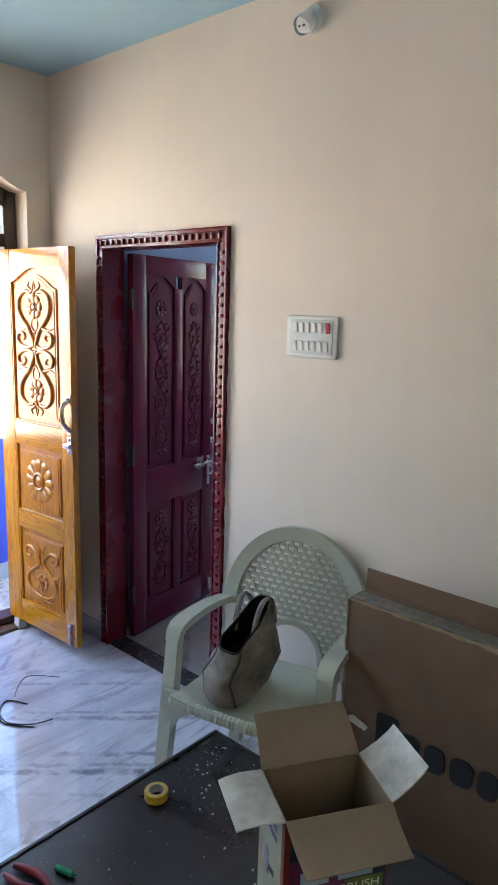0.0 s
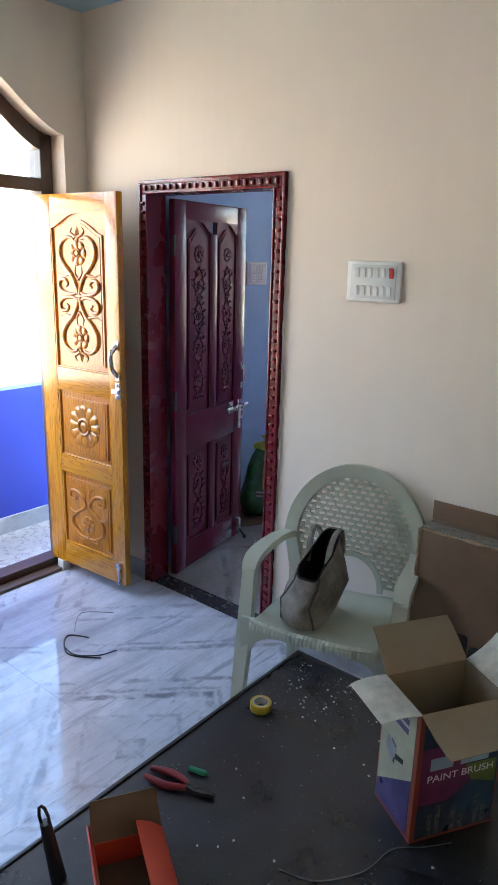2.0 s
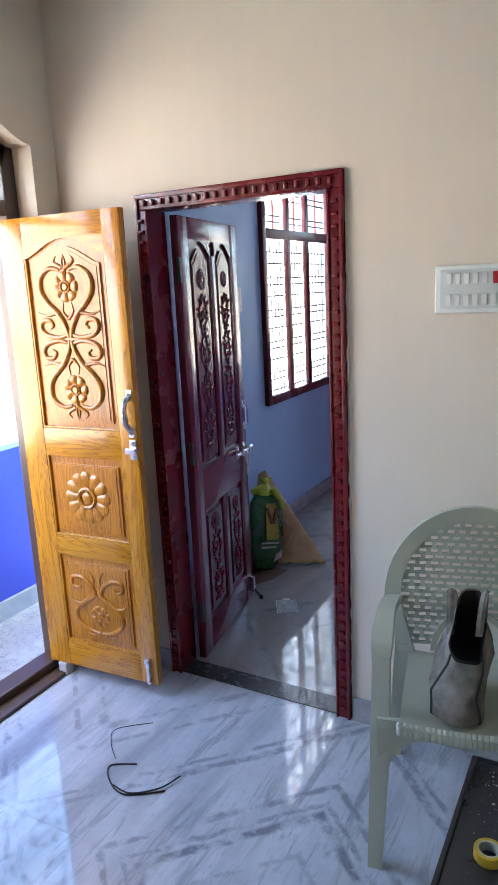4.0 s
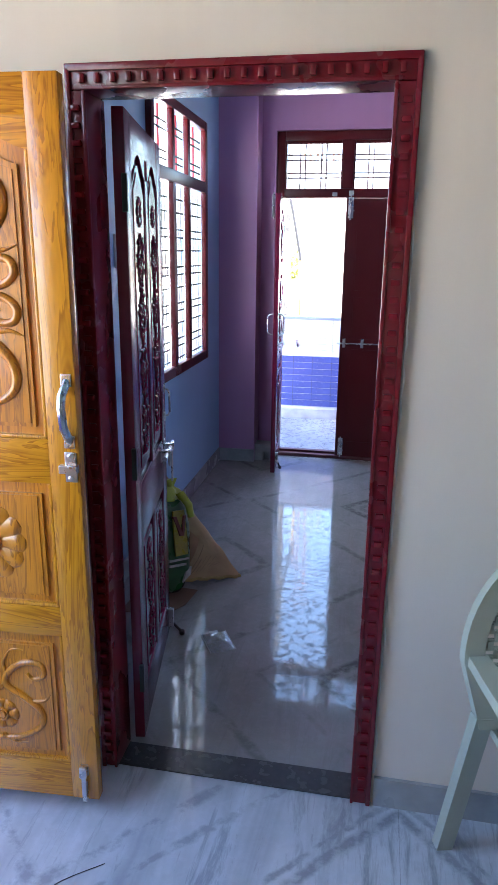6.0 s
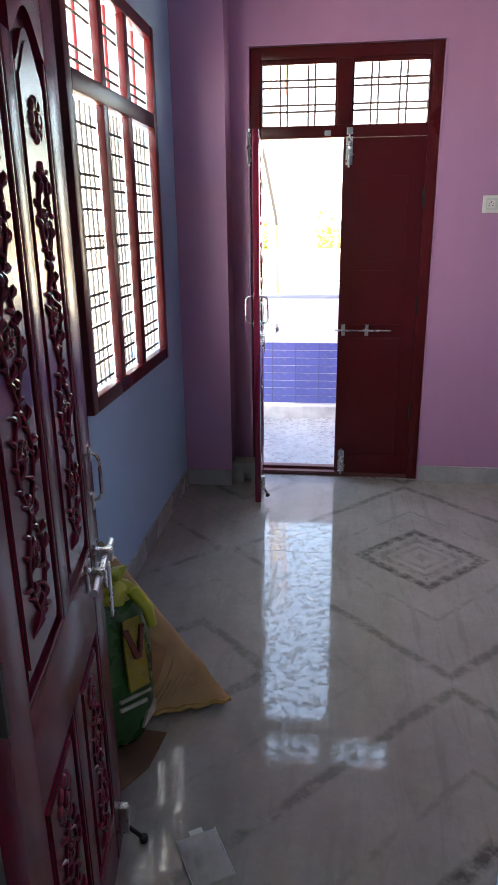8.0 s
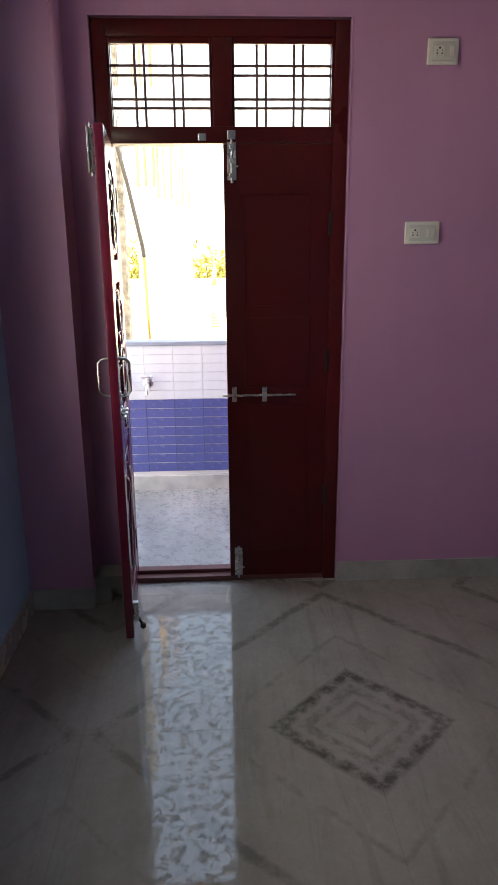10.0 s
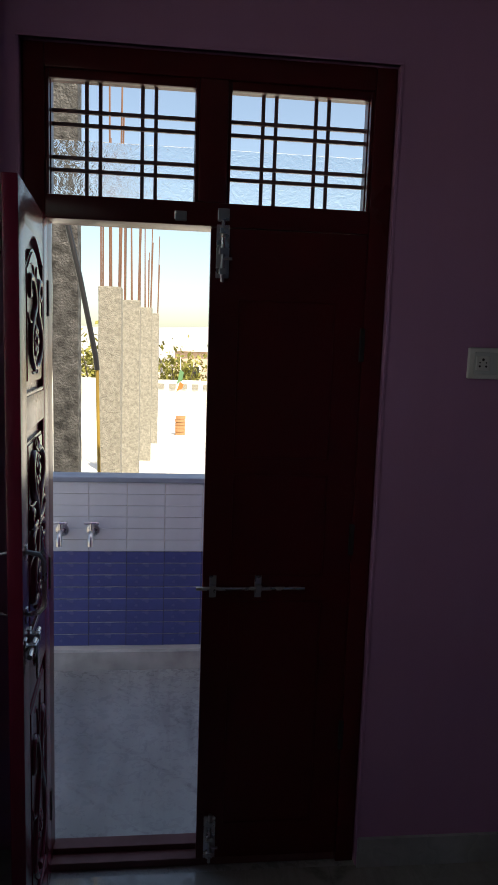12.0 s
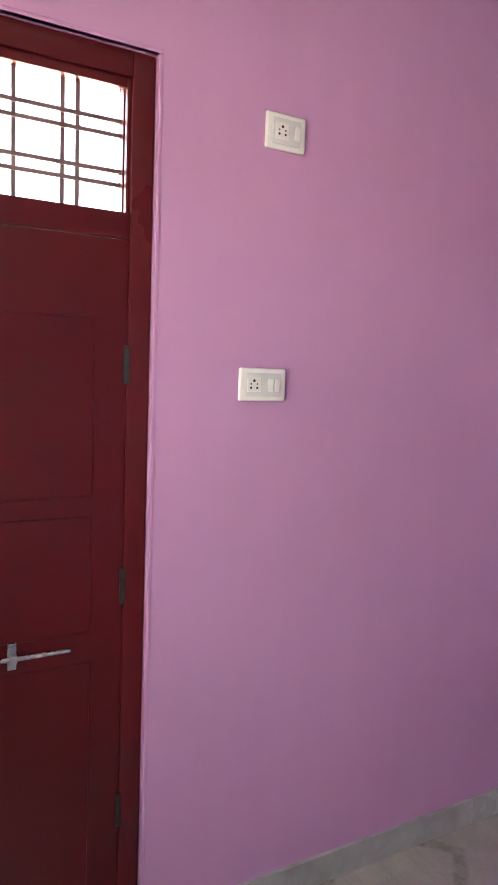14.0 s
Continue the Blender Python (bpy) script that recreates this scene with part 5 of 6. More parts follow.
print_patch(front, [(0.09, 0.06), (0.215, 0.04), (0.215, 0.12), (0.15, 0.14)], 0, TEAL, 0.0018)
TOWER = surface("grey_tower_print", (0.10, 0.11, 0.11), 0.45, 0, 0.7, 60)
for i in range(9):
    x = 0.02 + i * 0.021
    print_patch(front, R(x, 0.012, x + 0.013, 0.05 + 0.05 * ((i * 7) % 5) / 5), 0, TOWER if i % 3 else NAVY, 0.0023, "printed_tower")
for x, w in ((0.035, 0.060), (0.115, 0.075)):
    print_patch(front, R(x, 0.190, x + w, 0.222), 0, surface("pale_blue_print", (0.30, 0.42, 0.48), 0.4), 0.0024, "printed_bar")
print_patch(pbox, R(0, 0, PD, PH), 1, RED)
side = print_patch(pbox, R(0.014, 0.010, PD - 0.004, PH - 0.012), 1, FACEC, 0.0012)
print_patch(side, [(0.014, 0.010), (PD - 0.004, 0.010), (PD - 0.004, 0.06), (0.014, 0.16)], 1, VIOLET, 0.0018)
print_patch(side, [(0.085, 0.15), (0.125, 0.17), (0.115, 0.215), (0.08, 0.20)], 1, STEEL, 0.0024, "printed_brush")
print_patch(side, [(0.05, 0.175), (0.085, 0.165), (0.082, 0.18), (0.05, 0.188)], 1, INK, 0.0024, "printed_handle")
for z, w in ((0.285, 0.09), (0.262, 0.07)):
    print_patch(side, R(0.04, z, 0.04 + w, z + 0.015), 1, VIOLET, 0.0024, "printed_bar")


def lettering(parent, text, size, m, mat, label=""):
    cu = bpy.data.curves.new("lettering", "FONT")
    cu.body, cu.size, cu.extrude, cu.align_x = text, size, 0.0003, "CENTER"
    tmp = bpy.data.objects.new("lettering", cu)
    scene.collection.objects.link(tmp)
    me = bpy.data.meshes.new_from_object(tmp.evaluated_get(bpy.context.evaluated_depsgraph_get()))
    bpy.data.objects.remove(tmp)
    me.materials.clear()
    me.materials.append(mat)
    ob = new("lettering", me)
    ob.parent = parent
    ob.matrix_basis = m
    return tagged(ob, label)


lettering(front, "PAINT BRUSH", 0.026, pose(0.118, -0.0028, 0.160, 90) @ Matrix.Diagonal((1.12, 1, 1, 1)), WHITEP, "white lettering reading PAINT BRUSH")


def flap(parent, hinge, along, out, tilt, length, mat, label=""):
    """A box flap: hinge corner, vector along the hinge, outward direction; tilt: degrees above the level."""
    hinge, along, out = Vector(hinge), Vector(along), Vector(out)
    d = out * math.cos(radians(tilt)) + Vector((0, 0, 1)) * math.sin(radians(tilt))
    nrm = along.normalized().cross(d).normalized() * 0.0016
    bm = bmesh.new()
    rows = []
    for i in range(7):
        f = i / 6
        bend = nrm * (6 * math.sin(f * 2.4) * (1 if i % 2 else 0.9))
        ins = along * (0.03 * f)
        rows.append([bm.verts.new(q) for q in (hinge + ins + d * length * f + bend + nrm, hinge + along - ins + d * length * f + bend + nrm,
                                                hinge + along - ins + d * length * f + bend - nrm, hinge + ins + d * length * f + bend - nrm)])
    for a, b in zip(rows, rows[1:]):
        for k in range(4):
            bm.faces.new((a[k], a[(k + 1) % 4], b[(k + 1) % 4], b[k]))
    bm.faces.new(rows[0])
    bm.faces.new(rows[-1][::-1])
    return part("flap", bm, mat, parent, label, 30)


flap(pbox, (0, 0, PH), (PW, 0, 0), (0, -1, 0), -16, 0.108, CARD_IN)
flap(pbox, (0, PD, PH), (PW, 0, 0), (0, 1, 0), 38, 0.115, CARD_IN)
flap(pbox, (0, 0, PH), (0, PD, 0), (-1, 0, 0), -6, 0.095, CARD_W, "whitish crumpled flap")
flap(pbox, (PW, 0, PH), (0, PD, 0), (1, 0, 0), 42, 0.100, CARD_W, "whitish crumpled flap")

# small red box with its lid flaps up
ORANGE = surface("bright_red_print", (0.58, 0.055, 0.025), 0.4, 0, 0.12, 10)
a_, b_ = Vector((0.52, 0.854, 0)), Vector((0.854, -0.52, 0))
om = Matrix(((a_.x, b_.x, 0, 1.590), (a_.y, b_.y, 0, -1.607), (0, 0, 1, TZ + 0.001), (0, 0, 0, 1)))
obox = thing("small_box", om, "small bright red cardboard box, open, on the table", "box")
OA, OB, OH = 0.155, 0.185, 0.062
for x0, y0, x1, y1 in ((0, 0, OA, t), (0, OB - t, OA, OB), (0, t, t, OB - t), (OA - t, t, OA, OB - t)):
    bm = bmesh.new()
    box(bm, x0, y0, 0, x1, y1, OH)
    part("wall", bm, ORANGE, obox)
bm = bmesh.new()
box(bm, t, t, 0, OA - t, OB - t, 0.003)
part("bottom", bm, CARD, obox)
flap(obox, (0, 0, OH), (OA, 0, 0), (0, -1, 0), 66, 0.085, CARD, "plain brown flap")
flap(obox, (0, 0, OH), (0, OB, 0), (-1, 0, 0), 78, 0.060, ORANGE)
flap(obox, (OA, 0, OH), (0, OB, 0), (1, 0, 0), 150, 0.070, ORANGE)
for z, w in ((0.018, 0.06), (0.032, 0.085), (0.046, 0.05)):
    bm = bmesh.new()
    box(bm, -0.0012, 0.05, z, 0.0, 0.05 + w, z + 0.008)
    part("printed_bar", bm, WHITEP, obox, "white printed bar")

# pliers, bit, tape, cutters, wire on the table
REDG = surface("red_rubber_grip", (0.22, 0.012, 0.02), 0.45)


def pliers(m, label, grip, open_deg=9):
    p = thing("pliers", m, label, "pliers", "pliers on the table")
    for s in (-1, 1):
        bm = bmesh.new()
        pts = [(-0.035, s * 0.006, 0), (-0.06, s * 0.016, 0), (-0.09, s * 0.022, 0), (-0.12, s * 0.019, 0), (-0.148, s * 0.014, 0)]
        tube(bm, pts, 0.0085, 8, True, lambda f: 0.8 + 0.35 * math.sin(math.pi * f))
        part("grip", bm, grip, p, "", 50)
        bm = bmesh.new()
        prism(bm, [(-0.04, s * 0.002), (-0.035, s * 0.010), (-0.012, s * 0.014), (0.010, s * 0.013), (0.038, s * 0.006), (0.040, s * 0.0008), (-0.01, s * 0.0008)], 2, -0.006, 0.006)
        part("jaw", bm, IRON, p, "dark steel jaw")
    bm = bmesh.new()
    lathe(bm, [(0.007, -0.008), (0.008, 0.0), (0.007, 0.008)], 14, Matrix.Translation((-0.012, 0, 0)))
    part("pivot", bm, IRON, p)
    return p


pliers(pose(1.622, -1.300, TZ + 0.011, 0, 0, 16), "red-handled steel pliers lying on the black table", REDG)
# black hand tool standing on end against the red box
tool = thing("wire_stripper", pose(1.556, -1.668, TZ + 0.001, 4, -6, 30), "black hand tool with a wire loop, stood against the red box", "hand tool")
bm = bmesh.new()
tube(bm, [(0, 0, 0.001), (0, 0, 0.05), (0, 0, 0.10), (0, 0, 0.135), (0, 0, 0.155)], 0.0175, 10, True, lambda q: 1.0 - 0.35 * q)
part("grip", bm, BLACK, tool, "", 50)
bm = bmesh.new()
tube(bm, [(0.009, 0, 0.15), (0.010, 0, 0.172), (0.006, 0, 0.193), (0, 0, 0.198), (-0.006, 0, 0.193), (-0.010, 0, 0.172), (-0.009, 0, 0.15)], 0.0035, 8)
part("loop", bm, IRON, tool, "", 50)
bm = bmesh.new()
tube(bm, [(1.548, -1.262, TZ + 0.008), (1.592, -1.248, TZ + 0.008)], 0.0075, 8)
tube(bm, [(1.592, -1.248, TZ + 0.008), (1.600, -1.2455, TZ + 0.008)], 0.004, 8)
solid("screwdriver_bit_case", bm, surface("green_plastic", (0.02, 0.28, 0.14), 0.3), "small green plastic tube on the table", "tube", "", 40)
rl = thing("tape_roll", pose(1.533, -0.945, TZ + 0.001), "yellow insulating tape roll on the black table", "tape roll")
bm = bmesh.new()
rings = [[bm.verts.new((r * math.cos(2 * math.pi * i / 32), r * math.sin(2 * math.pi * i / 32), z)) for i in range(32)] for r, z in ((0.0235, 0), (0.031, 0), (0.032, 0.002), (0.032, 0.022), (0.031, 0.024), (0.0235, 0.024))]
for q in range(6):
    for i in range(32):
        bm.faces.new((rings[q][i], rings[q][(i + 1) % 32], rings[(q + 1) % 6][(i + 1) % 32], rings[(q + 1) % 6][i]))
part("tape", bm, surface("yellow_tape", (0.50, 0.33, 0.03), 0.35), rl, "", 40)
bm = bmesh.new()
rings = [[bm.verts.new((r * math.cos(2 * math.pi * i / 32), r * math.sin(2 * math.pi * i / 32), z)) for i in range(32)] for r, z in ((0.0205, 0.0005), (0.0236, 0.0005), (0.0236, 0.0245), (0.0205, 0.0245))]
for q in range(4):
    for i in range(32):
        bm.faces.new((rings[q][i], rings[q][(i + 1) % 32], rings[(q + 1) % 4][(i + 1) % 32], rings[(q + 1) % 4][i]))
part("core", bm, CARD_W, rl, "pale cardboard core", 40)


def curl(bm, pts, r, z):
    """A wire through a few plan points, smoothed."""
    P = [Vector((*p, z)) for p in pts]
    P = [P[0]] + P + [P[-1]]
    out = []
    for i in range(1, len(P) - 2):
        for k in range(8):
            s = k / 8
            a, b, c, d = P[i - 1:i + 3]
            out.append(0.5 * ((2 * b) + (c - a) * s + (2 * a - 5 * b + 4 * c - d) * s * s + (3 * b - a - 3 * c + d) * s ** 3))
    tube(bm, out + [P[-1]], r, 6)


WIRE = surface("black_wire", (0.02, 0.022, 0.03), 0.4)
bm = bmesh.new()
curl(bm, [(0.15, -0.366), (0.04, -0.46), (0.07, -0.53), (0.15, -0.60)], 0.0013, 0.002)
solid("wire_offcut", bm, WIRE, "thin dark wire offcut on the marble floor", "wire", "", 50)
bm = bmesh.new()
curl(bm, [(0.245, -0.592), (0.16, -0.64), (0.205, -0.70), (0.30, -0.735), (0.42, -0.66)], 0.003, 0.004)
curl(bm, [(0.43, -0.58), (0.40, -0.66), (0.32, -0.725), (0.24, -0.72)], 0.003, 0.009)
solid("wire_offcut", bm, WIRE, "bent black cable offcut on the marble floor", "wire", "", 50)
bm = bmesh.new()
curl(bm, [(1.900, -1.345), (1.978, -1.316), (2.043, -1.230), (2.064, -1.138), (2.115, -1.085), (2.16, -1.03)], 0.0016, TZ + 0.0025)
solid("wire_offcut", bm, surface("grey_wire", (0.10, 0.11, 0.125), 0.4), "thin grey wire lying on the table", "wire", "", 50)

# ---- things in the room ----
SACKM = surface("brown_paper_sack", (0.58, 0.36, 0.17), 0.6, 0, 0.25, 7, 60, 0.3, 0, 0.003)
GREENB = surface("green_printed_plastic", (0.025, 0.13, 0.03), 0.28, 0, 0.4, 9, 40, 0.3, 0, 0.004)
YELL = surface("yellow_green_plastic", (0.46, 0.50, 0.04), 0.3, 0, 0.25, 9, 40, 0.3, 0, 0.004)
BROWNP = surface("brown_print", (0.16, 0.03, 0.015), 0.4)


def crumple(p, k=0.012, f=9):
    return Vector(p) + Vector((noise.noise(Vector(p) * f), noise.noise(Vector(p) * f + Vector((7, 1, 3))), noise.noise(Vector(p) * f + Vector((2, 9, 5))))) * k


# brown paper sack, slumped flat on its side: broad bottom edge on the floor, pointed top behind
sack = thing("paper_sack", pose(-0.05, 1.36, 0), "slumped brown printed paper sack behind the open door", "sack")
S_BASE = (Vector((-0.24, -0.155, 0.004)), Vector((0.238, 0.012, 0.012)))
S_TOP = (Vector((-0.275, 0.13, 0.50)), Vector((-0.222, 0.125, 0.535)))
S_OUT = Vector((0.32, -0.90, 0.30)).normalized()


def on_sack(u, v, lift=0.0, back=False):
    """A point of the sack: u along its bottom edge, v from that edge to the top."""
    q = (S_BASE[0].lerp(S_BASE[1], u)).lerp(S_TOP[0].lerp(S_TOP[1], u), v)
    belly = math.sin(math.pi * min(1, max(0, u))) ** 0.6 * math.sin(math.pi * min(1, v * 0.92 + 0.08)) ** 0.8
    if back:
        return q - Vector((S_OUT.x, S_OUT.y, -0.1)) * 0.085 * belly + Vector((0, 0, 0.004))
    # creases fan out from the lower inner corner
    a = math.atan2(v * 0.62, u - 0.30)
    d = math.hypot(v * 0.62, u - 0.30)
    fan = abs(math.sin(a * 6.5 + 0.6)) * 0.012 + abs(noise.noise((a * 5.0, d * 3.0, 1.0))) * 0.016
    q = q + S_OUT * (0.050 * belly - fan * min(1, d * 2.5) * belly + lift)
    q.z = max(q.z, 0.002)
    return q


bm = bmesh.new()
KU, rings = 36, []
for k in range(41):
    v = k / 40
    rings.append([tuple(crumple(on_sack(i / KU, v), 0.006 * (v > 0.03), 16)) for i in range(KU + 1)]
                 + [tuple(on_sack(1 - i / KU, v, 0, True)) for i in range(1, KU)])
loft(bm, rings, True, True)
part("body", bm, SACKM, sack, "", 60)


def sack_patch(poly, mat, name, label, lift=0.009, cuts=10):
    """A printed field on the sack's face; poly: four corners in u and v."""
    bm = bmesh.new()
    (a, b), (c, d), (e, f), (g, h) = poly
    V = {}
    for i in range(cuts + 1):
        for j in range(cuts + 1):
            p_, q_ = i / cuts, j / cuts
            u = (a * (1 - p_) + c * p_) * (1 - q_) + (g * (1 - p_) + e * p_) * q_
            v = (b * (1 - p_) + d * p_) * (1 - q_) + (h * (1 - p_) + f * p_) * q_
            V[i, j] = [bm.verts.new(on_sack(u, v, lift - k)) for k in (0, 0.004)]
    for i in range(cuts):
        for j in range(cuts):
            for k in (0, 1):
                bm.faces.new((V[i, j][k], V[i + 1, j][k], V[i + 1, j + 1][k], V[i, j + 1][k]))
    return part(name, bm, mat, sack, label, 60)


sack_print = surface("sack_print", (0.36, 0.21, 0.10), 0.8)
sack_patch(((0.36, 0.03), (0.80, 0.36), (0.66, 0.50), (0.20, 0.34)), surface("reddish_kraft_print", (0.47, 0.235, 0.11), 0.6, 0, 0.25, 12, 60, 0.2), "printed_panel", "reddish brown printed panel")
sack_patch(((0.36, 0.46), (0.60, 0.52), (0.56, 0.62), (0.30, 0.58)), surface("dark_green_print", (0.03, 0.06, 0.03), 0.5), "printed_label", "dark green printed label", 0.011, 5)
for i in range(7):
    bm = bmesh.new()
    u0, v0, u1, v1 = 0.455 + 0.055 * i, 0.050 + 0.012 * i, 0.850 + 0.012 * i, 0.330 - 0.030 * i
    f1 = 0.92 - 0.13 * ((i * 3) % 4)
    tube(bm, [on_sack(u0 + (u1 - u0) * f1 * k / 8, v0 + (v1 - v0) * f1 * k / 8, 0.0065) for k in range(9)], 0.0022 if i < 2 else 0.0010, 4, True, lambda q: 0.5 + 0.6 * abs(math.sin(q * 19)))
    part("print_line", bm, sack_print, sack, "faded printed line")
bm = bmesh.new()
tube(bm, [on_sack(0.36 + 0.64 * k / 20, 0.010 + 0.006 * math.sin(k * 1.3), 0.004) for k in range(21)], 0.009, 6, True, lambda q: 0.6 + 0.5 * abs(math.sin(q * 23)))
part("frayed_edge", bm, surface("frayed_kraft", (0.50, 0.33, 0.10), 0.7, 0, 0.3, 30), sack, "frayed yellowish bottom edge", 50)
# green plastic bag with tied top, leaning on the sack
gbag = thing("plastic_bag", pose(-0.142, 1.145, 0.012, -17, 0, 0) @ pose(0, 0, 0, 0, -4, 62) @ Matrix.Diagonal((1.15, 1.0, 0.86, 1)), "glossy green and yellow printed plastic bag, knotted shut", "bag")
bm = bmesh.new()
levels = [(0.0, 0.070, 0.050), (0.03, 0.100, 0.070), (0.12, 0.122, 0.085), (0.25, 0.118, 0.082), (0.38, 0.105, 0.070), (0.47, 0.088, 0.055), (0.53, 0.066, 0.040)]
rings = []
for z, rx, ry in levels:
    rings.append([tuple(crumple((rx * (1 + 0.08 * math.sin(3 * a + z * 8)) * math.cos(a), ry * (1 + 0.08 * math.sin(4 * a)) * math.sin(a), z), 0.012 if z > 0 else 0, 11))
                  for a in (2 * math.pi * i / 32 for i in range(32))])
loft(bm, rings, True, False)
part("body", bm, GREENB, gbag, "", 60)
bm = bmesh.new()
levels = [(0.525, 0.067, 0.041), (0.56, 0.075, 0.045), (0.585, 0.05, 0.035), (0.60, 0.018, 0.016), (0.625, 0.035, 0.025), (0.645, 0.05, 0.02)]
rings = []
for z, rx, ry in levels:
    rings.append([tuple(crumple((rx * (1 + 0.18 * math.sin(5 * a)) * math.cos(a), ry * (1 + 0.18 * math.sin(6 * a)) * math.sin(a), z), 0.010, 14))
                  for a in (2 * math.pi * i / 32 for i in range(32))])
loft(bm, rings, False, True)
part("knotted_top", bm, YELL, gbag, "bunched yellow-green top", 60)
bm = bmesh.new()
tube(bm, [(0.02, -0.05, 0.57), (0.05, -0.082, 0.50), (0.062, -0.088, 0.43)], 0.022, 8, True, lambda f: 1 - 0.3 * f)
part("loose_end", bm, YELL, gbag, "", 60)


def on_bag(poly, mat, name, push=0.004):
    """A printed patch that follows the round of the bag's front."""
    bm = bmesh.new()
    front_vs, back_vs = [], []
    for x, z in poly:
        zz = max(0.03, min(0.5, z))
        k = [(a, b) for a, b in zip(((0.0, 0.070, 0.050), (0.03, 0.100, 0.070), (0.12, 0.122, 0.085), (0.25, 0.118, 0.082), (0.38, 0.105, 0.070), (0.47, 0.088, 0.055)),
                                    ((0.03, 0.100, 0.070), (0.12, 0.122, 0.085), (0.25, 0.118, 0.082), (0.38, 0.105, 0.070), (0.47, 0.088, 0.055), (0.53, 0.066, 0.040)))
             if a[0] <= zz <= b[0]][0]
        f = (zz - k[0][0]) / (k[1][0] - k[0][0])
        rx, ry = k[0][1] + (k[1][1] - k[0][1]) * f, k[0][2] + (k[1][2] - k[0][2]) * f
        y = -ry * math.sqrt(max(0.05, 1 - (x / rx) ** 2)) - 0.012
        front_vs.append(bm.verts.new((x, y - push, z)))
        back_vs.append(bm.verts.new((x, y + 0.006, z)))
    bm.faces.new(front_vs)
    n_ = len(poly)
    for i in range(n_):
        bm.faces.new((front_vs[i], front_vs[(i + 1) % n_], back_vs[(i + 1) % n_], back_vs[i]))
    part(name, bm, mat, gbag)


on_bag([(-0.03, 0.22), (0.045, 0.22), (0.045, 0.33), (0.04, 0.47), (-0.03, 0.47), (-0.035, 0.33)], surface("yellow_label_print", (0.36, 0.30, 0.035), 0.3, 0, 0.35, 30), "printed_label", 0.002)
on_bag([(-0.035, 0.44), (-0.018, 0.44), (0.004, 0.36), (0.012, 0.33), (-0.004, 0.33)], BROWNP, "printed_stroke", 0.006)
on_bag([(0.045, 0.44), (0.028, 0.44), (0.010, 0.36), (0.004, 0.33), (0.018, 0.33)], BROWNP, "printed_stroke", 0.006)
on_bag([(-0.06, 0.19), (0.05, 0.19), (0.05, 0.20), (-0.06, 0.20)], CARD_W, "printed_bar", 0.004)
on_bag([(-0.06, 0.16), (0.03, 0.16), (0.03, 0.172), (-0.06, 0.172)], CARD_W, "printed_bar", 0.004)
on_bag([(0.02, 0.06), (0.085, 0.09), (0.08, 0.14), (0.03, 0.12)], CARD_W, "printed_bar", 0.004)

# flat cardboard piece under the bags
bm = bmesh.new()
prism(bm, [(-0.30, 0.93), (-0.09, 0.93), (-0.02, 1.05), (0.00, 1.20), (-0.28, 1.22)], 2, 0.0006, 0.005)
solid("cardboard_piece", bm, CARD, "flat brown cardboard piece on the marble floor", "cardboard", "")

# clear packet on the floor
packet = thing("plastic_packet", pose(0.207, 0.768, 0, 0, 0, 30), "clear crinkled plastic packet on the marble floor", "packet")
bm = bmesh.new()
V = {}
for i in range(13):
    for j in range(13):
        x, y = -0.055 + 0.11 * i / 12, -0.075 + 0.15 * j / 12
        e = min(1, 4 * min(i, 12 - i, j, 12 - j) / 12)
        V[i, j] = (x, y, 0.003 + e * (0.012 + 0.022 * noise.noise((x * 30 + y * 22, y * 18 - x * 16, 1)) + 0.006 * noise.noise((x * 90, y * 70, 3))))
up = {k: bm.verts.new(p) for k, p in V.items()}
dn = {k: bm.verts.new((p[0], p[1], 0.0008)) for k, p in V.items()}
for i in range(12):
    for j in range(12):
        bm.faces.new((up[i, j], up[i + 1, j], up[i + 1, j + 1], up[i, j + 1]))
        bm.faces.new((dn[i, j], dn[i, j + 1], dn[i + 1, j + 1], dn[i + 1, j]))
FILM = glass("clear_film", 0.05, (0.95, 0.97, 1.0))
FILM.node_tree.nodes["Principled BSDF"].inputs["Transmission Weight"].default_value = 0.80
film = part("film", bm, FILM, packet)
film.visible_shadow = False
# seams in pale grey: the shine along the edges is given as colour
for x in (-0.055, 0.055):
    bm = bmesh.new()
    tube(bm, [(x, -0.075 + 0.15 * k / 8, 0.004 + 0.002 * math.sin(k * 1.7)) for k in range(9)], 0.0016, 6)
    part("seam", bm, GREYP, packet, "pale seam, edge shine put into its colour", 50)
bm = bmesh.new()
box(bm, -0.015, 0.076, 0.001, 0.022, 0.092, 0.003)
part("header", bm, GREYP, packet, "pale paper header")

# ---- wash yard and what lies beyond ----
TILEW = surface("white_glazed_tile", (0.56, 0.62, 0.70), 0.25, 0, 0.10, 5, 30, 0.05)
TILEB = surface("blue_glazed_tile", (0.075, 0.095, 0.29), 0.25, 0, 0.25, 6, 30, 0.08)
GROUT = surface("pale_grout", (0.60, 0.60, 0.60), 0.8)
yard_wall = bpy.data.objects["wall_yard"]


def ribbed_tile(mat, w, h, ribs):
    bm = bmesh.new()
    soft_box(bm, 0.0012, -0.006, ribs, w - 0.0012, 0.0, h - ribs, 0.0012, None, 1)
    return finish("tile", bm, mat)


tw = 0.194
